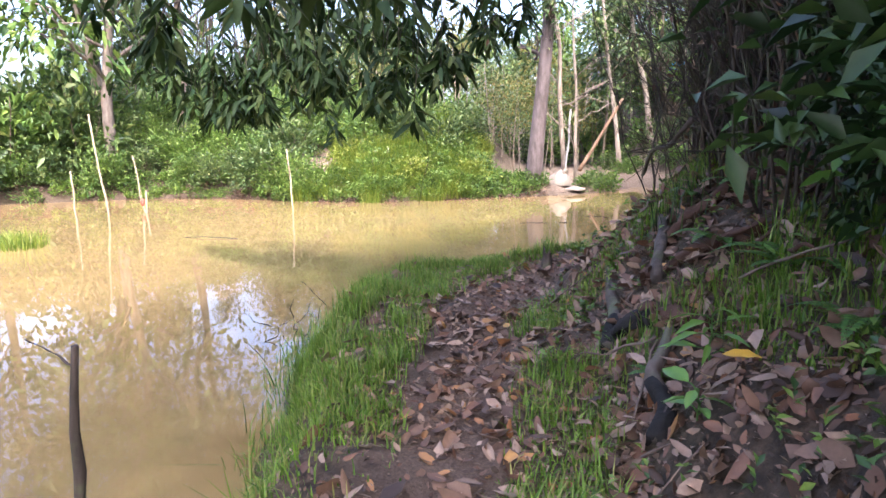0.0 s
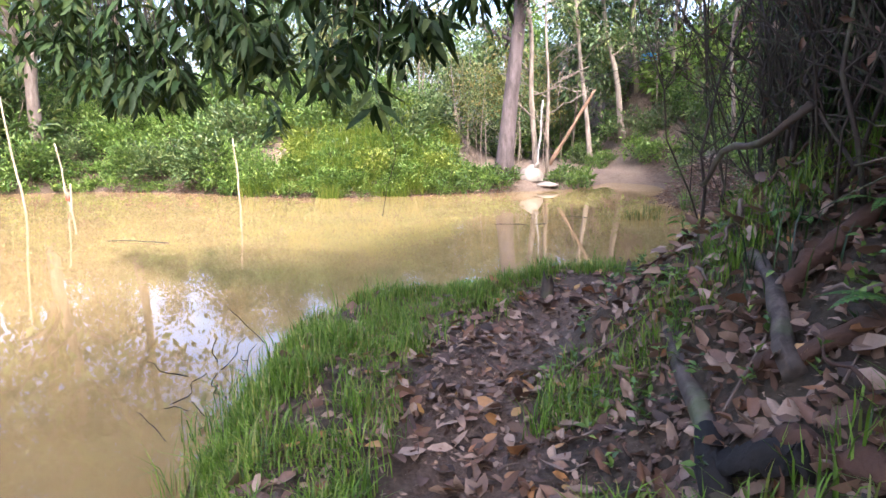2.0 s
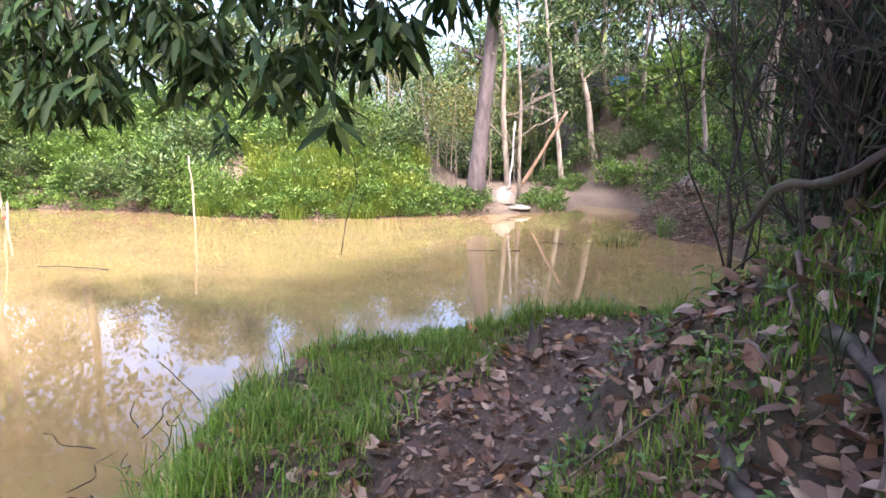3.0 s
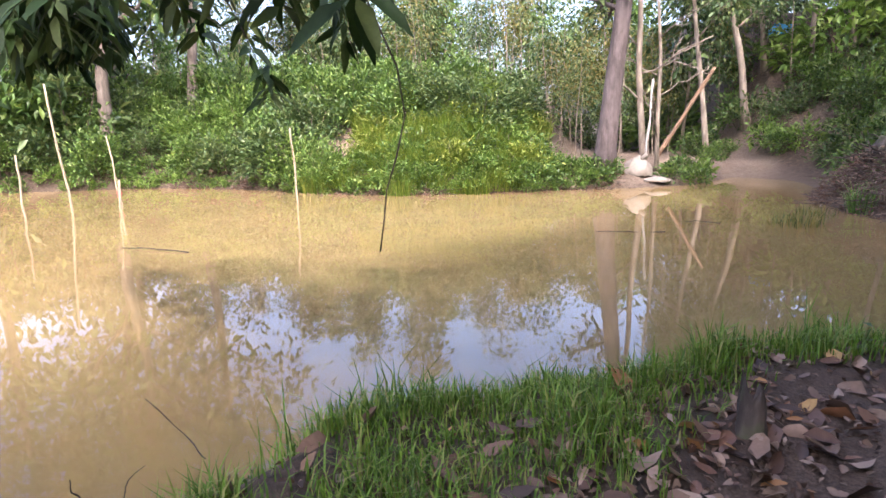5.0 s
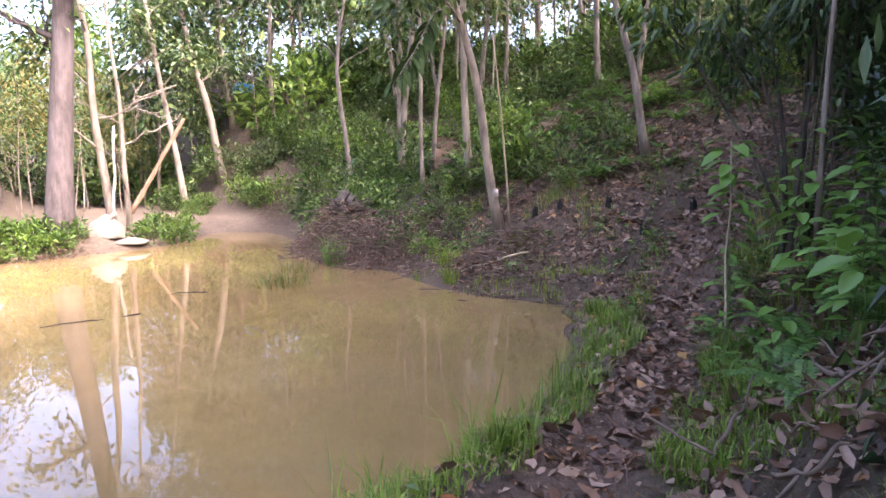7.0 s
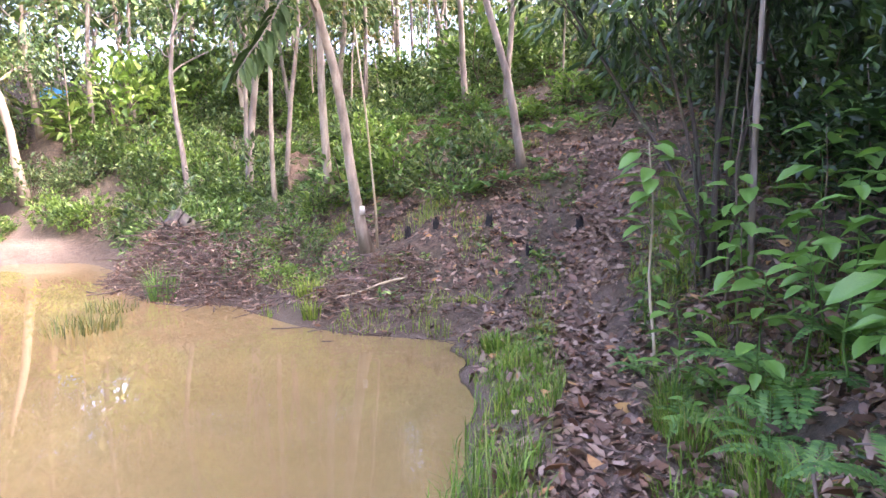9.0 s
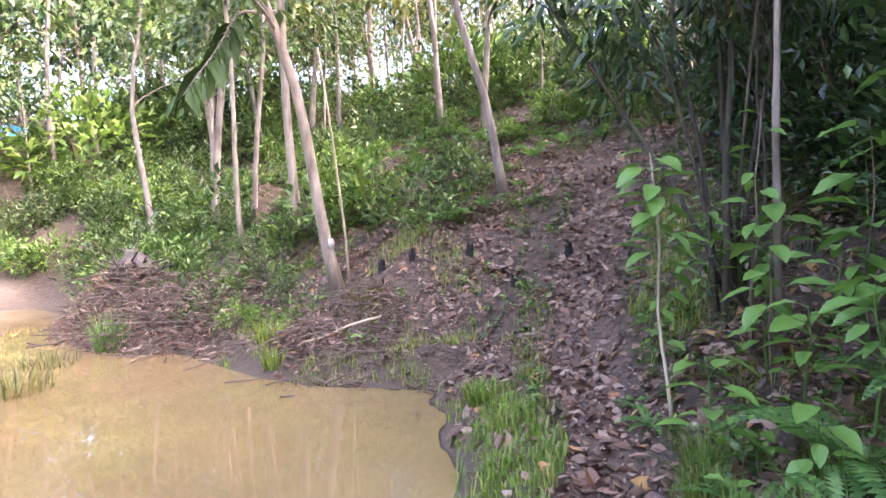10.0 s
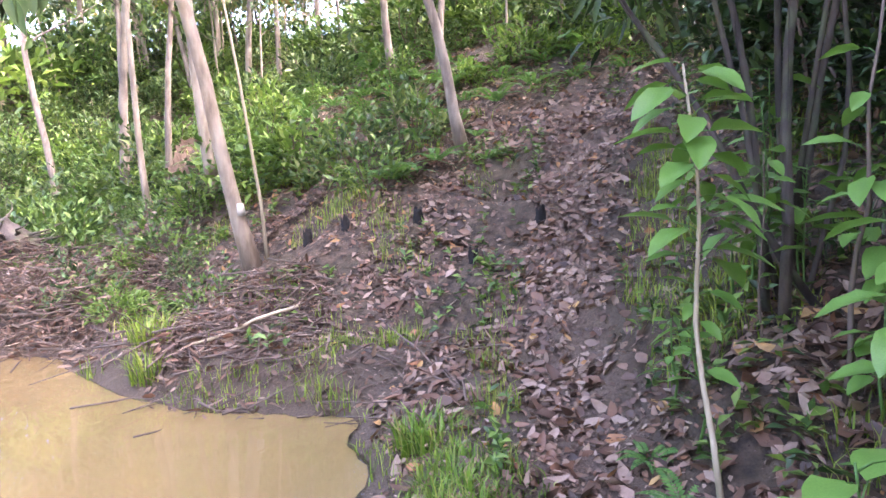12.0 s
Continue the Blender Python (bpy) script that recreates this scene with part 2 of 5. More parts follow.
def leaves8(P, D, N, L, W, fold=0.16, droop=0.3, wide=0.4):
    """Larger leaves with a midrib and a bend, eight triangles each."""
    n = len(P)
    D = unit(D)
    S = unit(np.cross(D, N))
    U = np.cross(S, D)
    L, W = np.broadcast_to(L, (n,))[:, None], np.broadcast_to(W, (n,))[:, None]
    dr = np.broadcast_to(droop, (n,))[:, None] * L

    def at(t, s):
        return P + t * L * D - t * t * dr * U + s * W / 2 * S + abs(s) * fold * W * U
    V = np.stack([P, at(wide - 0.1, 1), at(wide - 0.1, 0), at(wide - 0.1, -1), at(0.74, 0.72), at(0.74, 0), at(0.74, -0.72), at(1.0, 0)], 1)
    o = (np.arange(n) * 8)[:, None]
    tri = [(0, 1, 2), (0, 2, 3), (1, 4, 5), (1, 5, 2), (2, 5, 6), (2, 6, 3), (4, 7, 5), (5, 7, 6)]
    F = np.concatenate([o + list(t) for t in tri])
    return V.reshape(-1, 3), F


def blades(P, D, H, W, bend):
    """Grass blades of three triangles that bend over along D."""
    n = len(P)
    D = unit(D)
    S = np.stack([-D[:, 1], D[:, 0], np.zeros(n)], 1)
    H, W, bend = (np.broadcast_to(a, (n,))[:, None] for a in (H, W, bend))
    up = np.array([0, 0, 1.0])
    mid = P + 0.55 * H * up + 0.3 * bend * H * D
    tip = P + H * (1 - 0.35 * bend) * up + bend * H * D
    V = np.stack([P - W / 2 * S, P + W / 2 * S, mid - 0.4 * W * S, mid + 0.4 * W * S, tip], 1)
    o = (np.arange(n) * 5)[:, None]
    F = np.concatenate([o + [0, 1, 3], o + [0, 3, 2], o + [2, 3, 4]])
    return V.reshape(-1, 3), F


def hash2(i, j, s):
    h = np.sin(i * 127.1 + j * 311.7 + s * 74.7) * 43758.5453
    return h - np.floor(h)


def vnoise(x, y, scale, s=0):
    """Smooth value noise from 0 to 1."""
    x, y = np.asarray(x) * scale, np.asarray(y) * scale
    i, j = np.floor(x), np.floor(y)
    u, v = x - i, y - j
    u, v = u * u * (3 - 2 * u), v * v * (3 - 2 * v)
    return (hash2(i, j, s) * (1 - u) + hash2(i + 1, j, s) * u) * (1 - v) + (hash2(i, j + 1, s) * (1 - u) + hash2(i + 1, j + 1, s) * u) * v


def smooth(t):
    t = np.clip(t, 0, 1)
    return t * t * (3 - 2 * t)


# ---- the lie of the land ----
SHORE = np.array([(-0.8, -1), (-0.8, 2), (-0.85, 3.2), (-1.0, 4.2), (-1.35, 5.3), (-1.5, 6.2), (-1.5, 6.9), (-1.15, 7.6), (-0.5, 8.1),
                  (0.3, 8.6), (1.3, 9.2), (2.2, 9.65), (3.2, 10.1), (4.3, 10.6), (5.5, 11.75), (6.3, 12.5), (6.85, 13.2),
                  (6.3, 14.1), (5.9, 15.4), (5.95, 16.5), (6.2, 17.5), (5.5, 18.9), (5.2, 20), (5.7, 21.5), (6.2, 23.5), (6.6, 26.6),
                  (4.9, 28.2), (4.0, 26.3), (3.2, 25.2), (2.3, 24.5), (1.2, 24.1), (-0.5, 23.6), (-2.3, 22.8), (-3.8, 22.2), (-5.2, 21.9),
                  (-7.2, 22.0), (-9.5, 22.9), (-11.5, 23.4), (-15, 23.8), (-17.5, 23.0), (-21, 21.5), (-26, 16), (-27, 6), (-22, -4), (-12, -8), (-4, -6)])
TRAIL = np.array([(0.9, -2), (0.75, 0.4), (0.55, 2), (0.4, 4.8), (0.35, 5.6), (0.75, 6.7), (1.6, 7.9), (2.8, 8.85), (4.2, 9.7), (5.6, 10.5), (7.0, 11.4), (8.6, 12.4), (10.2, 13.2), (12.5, 14.2)])


def seg_dist(x, y, pts, closed):
    """Distance from a line of points; few places are worked out all at once, many segment by segment."""
    A = pts if closed else pts[:-1]
    AB = (np.roll(pts, -1, 0) if closed else pts[1:]) - A
    if x.size < 500:
        px, py = x.reshape(-1, 1) - A[:, 0], y.reshape(-1, 1) - A[:, 1]
        t = np.minimum(np.maximum((px * AB[:, 0] + py * AB[:, 1]) / (AB * AB).sum(1), 0), 1)
        return np.sqrt(((px - t * AB[:, 0]) ** 2 + (py - t * AB[:, 1]) ** 2).min(1)).reshape(x.shape)
    best = np.full(x.shape, 1e9)
    for (ax, ay), (bx, by) in zip(A, AB):
        t = np.minimum(np.maximum(((x - ax) * bx + (y - ay) * by) / (bx * bx + by * by), 0), 1)
        best = np.minimum(best, (x - ax - t * bx) ** 2 + (y - ay - t * by) ** 2)
    return np.sqrt(best)


def in_pond(x, y):
    """True inside the shore line."""
    B, A = SHORE, np.roll(SHORE, 1, 0)
    if x.size < 500:
        u, v = x.reshape(-1, 1), y.reshape(-1, 1)
        hit = ((A[:, 1] > v) != (B[:, 1] > v)) & (u < (B[:, 0] - A[:, 0]) * (v - A[:, 1]) / (B[:, 1] - A[:, 1] + 1e-12) + A[:, 0])
        return (hit.sum(1) % 2 == 1).reshape(x.shape)
    inside = np.zeros(x.shape, bool)
    for (x0, y0), (x1, y1) in zip(A, B):
        inside ^= ((y0 > y) != (y1 > y)) & (x < (x1 - x0) * (y - y0) / (y1 - y0 + 1e-12) + x0)
    return inside


def shore_d(x, y):
    """Metres from the water's edge, positive on land."""
    x, y = np.asarray(x, float), np.asarray(y, float)
    d = seg_dist(x, y, SHORE, True)
    return np.where(in_pond(x, y), -d, d) + 0.22 * (vnoise(x, y, 1.7, 3) - 0.5)


def trail_d(x, y):
    return seg_dist(np.asarray(x, float), np.asarray(y, float), TRAIL, False)


def height(x, y):
    x, y = np.asarray(x, float), np.asarray(y, float)
    d = shore_d(x, y)
    near = smooth((19 - y) / 2) * smooth((x + 6) / 3)
    bank_h = 0.65 - 0.42 * smooth((x - 1.2) / 3.6) * smooth((y - 5) / 3)
    bank_h = np.where(y > 17, 0.35, bank_h)
    dp = np.interp(x, [0.5, 1.6, 4, 6, 7.5, 9], [2.05, 1.6, 0.8, 1.2, 1.1, 1.0])
    e = np.maximum(d - dp - 0.25, 0)
    east = np.maximum(near, smooth((x - 5.2) / 2.5))
    rise = 0.56 * np.minimum(e, 12) + 0.14 * np.clip(e - 11, 0, 60)
    rise = rise * smooth(e / 0.8)
    mound = smooth((-0.3 - x) / 4) * smooth((y - 17) / 4)
    rise_m = 0.55 * np.clip(d - 0.3, 0, 5) + 0.02 * np.clip(d - 5, 0, 60)
    z = bank_h * smooth(d / 0.65) + east * rise + mound * rise_m * (1 - east) + 0.015 * np.clip(d - 2, 0, 40) * (1 - east)
    z = np.where(d < 0, np.maximum(d * 0.5, -0.6), z)
    z = z + 0.16 * np.exp(-(((x - 1.95) / 0.5) ** 2 + ((y - 5.0) / 1.5) ** 2))
    rough = (vnoise(x, y, 0.9, 1) - 0.5) * 0.16 + (vnoise(x, y, 3.1, 2) - 0.5) * 0.07 + (vnoise(x, y, 9, 5) - 0.5) * 0.03
    rough = rough + ((vnoise(x, y, 2.3, 31) - 0.5) * 0.22 + (vnoise(x, y, 5.3, 32) - 0.5) * 0.1) * smooth((e - 0.6) / 1.5) * east
    hollow = 0.06 * np.exp(-(trail_d(x, y) / 0.3) ** 2)
    return z + rough * smooth(d / 1.2) - hollow * smooth(d / 0.8)


def axis(a, b, step, lo, hi, grow=1.13):
    mid = list(np.arange(a, b, step))
    up, s = [b], step
    while up[-1] < hi:
        s = min(s * grow, 60)
        up.append(up[-1] + s)
    dn, s = [a - step], step
    while dn[-1] > lo:
        s = min(s * grow, 60)
        dn.append(dn[-1] - s)
    return np.array(dn[::-1] + mid + up)


def build_ground():
    X, Y = np.meshgrid(axis(-2.2, 11.5, 0.11, -900, 900), axis(-0.5, 17.0, 0.11, -900, 900))
    Z = height(X, Y)
    ny, nx = X.shape
    V = np.stack([X, Y, Z], -1).reshape(-1, 3)
    i = (np.arange(ny - 1)[:, None] * nx + np.arange(nx - 1)[None]).ravel()
    F = np.stack([i, i + 1, i + nx + 1, i + nx], 1)
    ob = piece("ground", V, F, M_ground, smooth=True)
    x, y = V[:, 0], V[:, 1]
    d = shore_d(x, y)
    worn = smooth(1.25 - trail_d(x, y) / 0.42 + 0.5 * (vnoise(x, y, 4, 8) - 0.5)) * 0.85
    sand = smooth((x + 2.2) / 1.5) * smooth((7.0 - x) / 1.5) * smooth((y - 22) / 2) * smooth((46 - y) / 6) * (0.55 + 0.45 * vnoise(x, y, 0.8, 4))
    sand = np.maximum(sand, 0.9 * smooth(1.6 - np.hypot((x + 8.4) / 1.0, (y - 24.7) / 0.9)))
    wet = smooth((0.45 - d) / 0.4) * 0.8 + smooth((x - 3) / 2) * smooth((9.5 - x) / 2) * smooth((1.6 - d) / 0.8) * smooth((16 - y) / 3) * 0.55
    col = ob.data.color_attributes.new("worn", "FLOAT_COLOR", "POINT")
    col.data.foreach_set("color", np.stack([worn, np.clip(sand, 0, 1), np.clip(wet, 0, 0.9), np.ones(len(x))], 1).astype(np.float32).ravel())
    tagged(ob, "brown forest soil with a trodden footpath beside the pond", "ground", kind="structure")
    xs, ys = np.meshgrid(np.linspace(-28, 8, 60), np.linspace(-9, 29, 60))
    W = np.stack([xs, ys, np.zeros_like(xs)], -1).reshape(-1, 3)
    j = (np.arange(59)[:, None] * 60 + np.arange(59)[None]).ravel()
    w = piece("water", W, np.stack([j, j + 1, j + 61, j + 60], 1), M_water, smooth=True)
    w.visible_shadow = False
    b = piece("water_silt", W - [0, 0, 0.006], np.stack([j, j + 1, j + 61, j + 60], 1), M_silt, smooth=True)
    tagged(b, "cloudy yellow-brown silt suspended in the pond", "water", kind="structure")
    tagged(w, "still muddy yellow-brown pond water that mirrors the sky", "water", kind="structure")


build_ground()


def on_ground(x, y):
    return float(height(np.array([x]), np.array([y]))[0])

# ---- trees and bushes ----
def crown_leaves(r, ends, per, spread, L, ratio=0.45, droop=0.6, big=False):
    """Leaves in clusters about the ends of the branches."""
    E = np.repeat(np.asarray(ends, float), per, 0)
    n = len(E)
    off = r.normal(size=(n, 3)) * np.array([spread, spread, spread * 0.6])
    P = E + off
    D = unit(off * [1, 1, 0.4] + r.normal(size=(n, 3)) * spread * 0.6) + np.array([0, 0, -droop])
    N = r.normal(size=(n, 3)) * 0.5 + np.array([0, 0, 1.0])
    ln = L * r.uniform(0.6, 1.25, n)
    return (leaves8 if big else leaves4)(P, D, N, ln, ln * ratio)


def make_tree(name, seed, h, r0, crown_from, width, leafL, n_limb, per, bark, leaf, lean=(0, 0), label="", group="", forked=0.0, spread=0.55, ratio=0.45):
    """A slender tree: tapered trunk with limbs and twigs, and a ragged crown."""
    r = np.random.default_rng(seed)
    root = empty(name, label=label, category="tree", group=group)
    top = np.array([lean[0] * h, lean[1] * h, h])
    trunk = wobble((0, 0, -0.3), top, 12, 0.03 * h, r)
    t = np.linspace(0, 1, 12)
    rad = r0 * (1 - 0.8 * t) + r0 * 0.5 * np.exp(-t * 30)
    parts = [tube(trunk, rad, 8)]
    ends = []
    for k in range(n_limb):
        u = crown_from + (1 - crown_from) * (k + r.uniform(0, 0.9)) / n_limb
        i = u * 11
        a = trunk[int(i)] * (1 - i % 1) + trunk[min(int(i) + 1, 11)] * (i % 1)
        az = k * 2.4 + r.uniform(-0.5, 0.5)
        ln = width * (1.15 - 0.7 * (u - crown_from) / (1 - crown_from + 1e-6)) * r.uniform(0.6, 1.1)
        b = a + np.array([np.cos(az) * ln, np.sin(az) * ln, ln * r.uniform(0.3, 0.9)])
        limb = wobble(a, b, 6, 0.1 * ln, r)
        rl = r0 * (1 - 0.75 * u) * 0.42
        parts.append(tube(limb, np.linspace(rl, rl * 0.25, 6), 5))
        for q in range(2):
            m = limb[2 + 2 * q]
            e = m + r.normal(size=3) * ln * 0.28 + np.array([0, 0, 0.1 * ln])
            parts.append(tube(wobble(m, e, 4, 0.04 * ln, r), np.linspace(rl * 0.35, rl * 0.1, 4), 3))
            ends.append(e)
            ends.append(limb[3 + q] + r.normal(size=3) * 0.15 * ln)
        ends.append(b)
    V, F = merge(parts)
    piece("trunk", V, F, bark, root, True)
    V, F = crown_leaves(r, ends, per, spread, leafL, ratio)
    piece("crown", V, F, leaf, root)
    return root


def make_bush(name, seed, rx, h, n, L, leaf, label, group="", ratio=0.42, droop=0.25, stems=5, big=False, category="bush", upright=0.4):
    """A bush: stems from the base, and leaves in tufts on a lumpy dome."""
    r = np.random.default_rng(seed)
    root = empty(name, label=label, category=category, group=group)
    parts = []
    for k in range(stems):
        az = k * 2.4 + r.uniform(-0.4, 0.4)
        e = np.array([np.cos(az) * rx * r.uniform(0.2, 0.8), np.sin(az) * rx * r.uniform(0.2, 0.8), h * r.uniform(0.5, 0.95)])
        parts.append(tube(wobble((0.1 * np.cos(az), 0.1 * np.sin(az), -0.2), e, 6, 0.08 * h, r), np.linspace(0.018, 0.006, 6) * (0.6 + h * 0.4), 4))
    V, F = merge(parts)
    piece("woody_base", V, F, M_twig, root, True)
    lumps = 26
    az = r.uniform(0, 6.28, lumps)
    el = np.arcsin(r.uniform(-0.1, 1, lumps))
    rad = r.uniform(0.45, 1.0, lumps)
    C = np.stack([np.cos(az) * np.cos(el) * rad * rx, np.sin(az) * np.cos(el) * rad * rx, 0.12 * h + np.maximum(np.sin(el), 0) * rad * h * 0.88], 1)
    idx = r.integers(0, lumps, n)
    off = r.normal(size=(n, 3)) * np.array([0.17 * rx, 0.17 * rx, 0.11 * h])
    P = C[idx] + off
    P[:, 2] = np.maximum(P[:, 2], 0.02)
    D = unit(P - np.array([0, 0, 0.3 * h])) * 0.7 + r.normal(size=(n, 3)) * 0.5 + np.array([0, 0, upright])
    N = r.normal(size=(n, 3)) * 0.45 + np.array([0, 0, 1.0])
    ln = L * r.uniform(0.55, 1.3, n)
    V, F = (leaves8 if big else leaves4)(P, D, N, ln, ln * ratio, droop=droop)
    piece("foliage", V, F, leaf, root)
    return root


def make_tuft(name, seed, rx, h, n, w, mat_, label, group="", category="grass", kind=""):
    r = np.random.default_rng(seed)
    az, rd = r.uniform(0, 6.28, n), rx * np.sqrt(r.uniform(0, 1, n))
    P = np.stack([np.cos(az) * rd, np.sin(az) * rd, np.full(n, -0.03)], 1)
    D = unit(P + r.normal(size=(n, 3)) * rx * 0.7 * [1, 1, 0] + 1e-5)
    D[:, 2] = 0
    V, F = blades(P, D, h * r.uniform(0.45, 1.1, n), w, r.uniform(0.15, 0.8, n))
    return tagged(piece(name, V, F, mat_), label, category, group, kind)


def scatter(protos, spots, r, lo=0.8, hi=1.2, sink=0.05):
    """Copies of the prototypes at spots (x, y); the first use of each moves the prototype itself."""
    used = set()
    for k, (x, y) in enumerate(spots):
        p = protos[k % len(protos)]
        s = r.uniform(lo, hi)
        m = pose(x, y, on_ground(x, y) - sink, r.uniform(-3, 3), r.uniform(-3, 3), r.uniform(0, 360))
        if p.name in used:
            c = copy_thing(p, m)
            c.scale = (s, s, s * r.uniform(0.9, 1.12))
        else:
            used.add(p.name)
            p.matrix_basis = m
            p.scale = (s, s, s)


def spots_in(r, n, test, x0, x1, y0, y1, gap):
    out = []
    tries = 0
    while len(out) < n and tries < n * 60:
        tries += 1
        x, y = r.uniform(x0, x1), r.uniform(y0, y1)
        if test(x, y) and all((x - a) ** 2 + (y - b) ** 2 > gap * gap for a, b in out):
            out.append((x, y))
    return out


def sd(x, y):
    return float(shore_d(np.array([x]), np.array([y]))[0])


# the wood behind the pond
r = np.random.default_rng(21)
far = [make_tree("tree", 100 + k, 11 + 1.5 * k, 0.1 + 0.01 * k, 0.26, 2.3, 0.52, 14, 18, M_bark_pale, [M_forest, M_bushlight, M_forest, M_yellow][k],
                 (0.03 * (-1) ** k, 0.02), "slender pale-trunked tree with a thin green crown in the wood", "trees of the wood") for k in range(4)]
S = spots_in(r, 86, lambda x, y: sd(x, y) > 7.5 and not (x < -2 and sd(x, y) < 9) and not (-2.5 < x < 8 and y < 36), -45, 32, 27, 66, 2.4)
scatter(far, [s for s in S if s[0] < 1], r, 0.42, 0.68)
scatter([copy_thing(f, f.matrix_basis.copy()) for f in far], [s for s in S if s[0] >= 1], r, 0.85, 1.15)
mid = [make_tree("tree", 120 + k, 8.0 + k, 0.05, 0.35, 1.1, 0.3, 8, 12, M_bark_pale, [M_forest, M_yellow][k], (0.05 * (-1) ** k, -0.03),
                 "thin young tree with a sparse yellowing crown", "saplings of the wood") for k in range(2)]
S = spots_in(r, 95, lambda x, y: sd(x, y) > 6 and y > 31.5, -18, 9, 31.5, 45, 0.6)
scatter(mid, S, r, 0.45, 0.78)
under = [make_bush("undergrowth_bush", 140 + k, 1.6, 2.4, 720, 0.3, [M_forest, M_bushlight, M_bush][k], "leafy undergrowth bush at the foot of the wood", "undergrowth") for k in range(3)]
S = spots_in(r, 60, lambda x, y: sd(x, y) > 7 and y > 34 and not (-1 < x < 7 and y < 38), -40, 25, 30, 58, 1.8)
scatter(under, S, r, 0.8, 1.6)
# tall trees on the left bank; unseen ones behind the walker added to enclose light
big = [make_tree("broad_tree", 160 + k, 14 + 2 * k, 0.22, 0.22, 4.2, 0.44, 20, 30, M_bark, [M_bush, M_forest][k], (0.02, 0.0), "tall leafy tree with a broad crown on the bank", "tall bank trees", spread=0.9) for k in range(2)]
S = [(-20, 27), (-24.5, 24.5), (-29, 20), (-31, 12), (-31, 4), (-27, -8), (-18, -14), (-8, -12), (0, -11), (-16.5, 28), (-18, 24.8), (-24, 32), (9, -9), (15, -2)]
scatter(big, S, r, 1.0, 1.3)

# the overgrown far bank
def on_patch(x, y):
    """True on the bare earth of the mound's flank."""
    return math.hypot((x + 8.4) / 1.3, (y - 24.3) / 1.5) < 1


leafy = [make_bush("bank_bush", 180 + k, 1.35, 1.7, 2300, 0.165, [M_bush, M_bushlight, M_forest][k], "dense green leafy bush on the far bank", "far bank bushes") for k in range(3)]
S = spots_in(r, 62, lambda x, y: 0.3 < sd(x, y) < 6 and y > 18 and not on_patch(x, y) and (x < -7.4 or sd(x, y) > 3.4), -24, -2.6, 19, 32, 1.15)
scatter(leafy, S, r, 0.7, 1.15)
mound_b = [make_bush("mound_herb", 190 + k, 0.8, 0.75, 1100, 0.12, [M_bushlight, M_yellowgreen, M_bush][k], "low yellow-green herb on the sunny mound", "mound herbs", stems=4) for k in range(3)]
S = spots_in(r, 74, lambda x, y: 0.25 < sd(x, y) < 6 and y > 18 and not on_patch(x, y) and not (x > -2.2 and sd(x, y) > 1.2), -9.5, -1.2, 21, 31, 0.65)
scatter(mound_b, S, r, 0.75, 1.25)
grassy = [make_tuft("tall_grass_tuft", 200 + k, 0.65, 1.05, 420, 0.024, M_tallgrass, "tall bright green grass growing on the far bank", "far bank grass") for k in range(3)]
S = spots_in(r, 150, lambda x, y: 0.1 < sd(x, y) < 7 and y > 20 and not on_patch(x, y), -8.2, -2.0, 21, 30, 0.42)
scatter(grassy, S, r, 0.45, 0.95)
low = [make_bush("bank_herb", 210 + k, 0.6, 0.75, 330, 0.19, [M_bush, M_bushlight][k], "low leafy herb at the water's edge of the far bank", "far bank herbs") for k in range(2)]
S = spots_in(r, 85, lambda x, y: 0.0 < sd(x, y) < 1.0 and y > 20 and not 0.6 < x < 2.6, -20, 3.6, 20, 27, 0.4)
scatter(low, S, r, 0.5, 0.9)

# trees of the wooded slope
def on_steps(x, y):
    """True on the way up the earth steps and just below them."""
    return 20.0 < y < 26.0 and abs(x - 10.15 - 0.62 * (y - 21.5)) < 0.9


slope_t = [make_tree("rubber_tree", 230 + k, 11 + k, 0.085 + 0.01 * k, 0.36, 2.0, 0.3, 14, 13, M_bark, M_forest, (-0.03, 0.02 * (-1) ** k),
                     "slim grey-barked tree on the wooded slope", "trees on the slope", spread=0.7) for k in range(3)]
S = spots_in(r, 46, lambda x, y: sd(x, y) > 6.5 and x > 8 and y > 12, 8, 40, 12, 44, 2.0)
S = [(9.85, 22.1), (9.7, 23.8), (9.4, 27), (10.6, 25.5)] + [s for s in S if math.hypot(s[0] - 9.5, s[1] - 22) > 3]
scatter(slope_t, S, r, 0.8, 1.15)
slope_b = [make_bush("slope_shrub", 250 + k, 0.7, 0.8, 460, 0.14, [M_bush, M_forest, M_bushlight][k], "small green shrub on the leaf-strewn slope", "slope shrubs") for k in range(3)]
S = spots_in(r, 190, lambda x, y: sd(x, y) > 3.2 and x > 7 and y > 12.5 and float(trail_d(np.array([x]), np.array([y]))[0]) > 1.6 and not (8 < x < 12 and 12 < y < 15.5) and not on_steps(x, y), 7, 26, 12, 34, 0.6)
scatter(slope_b, S, r, 0.5, 1.2)
S = spots_in(r, 30, lambda x, y: sd(x, y) > 1.2 and x > 6 and 18 < y < 34 and not on_steps(x, y), 6, 13, 18, 34, 0.8)
for x, y in S:
    c = copy_thing(slope_b[int(r.integers(0, 3))], pose(x, y, on_ground(x, y) - 0.05, 0, 0, r.uniform(0, 360)))
    s = r.uniform(0.8, 1.5)
    c.scale = (s, s, s)

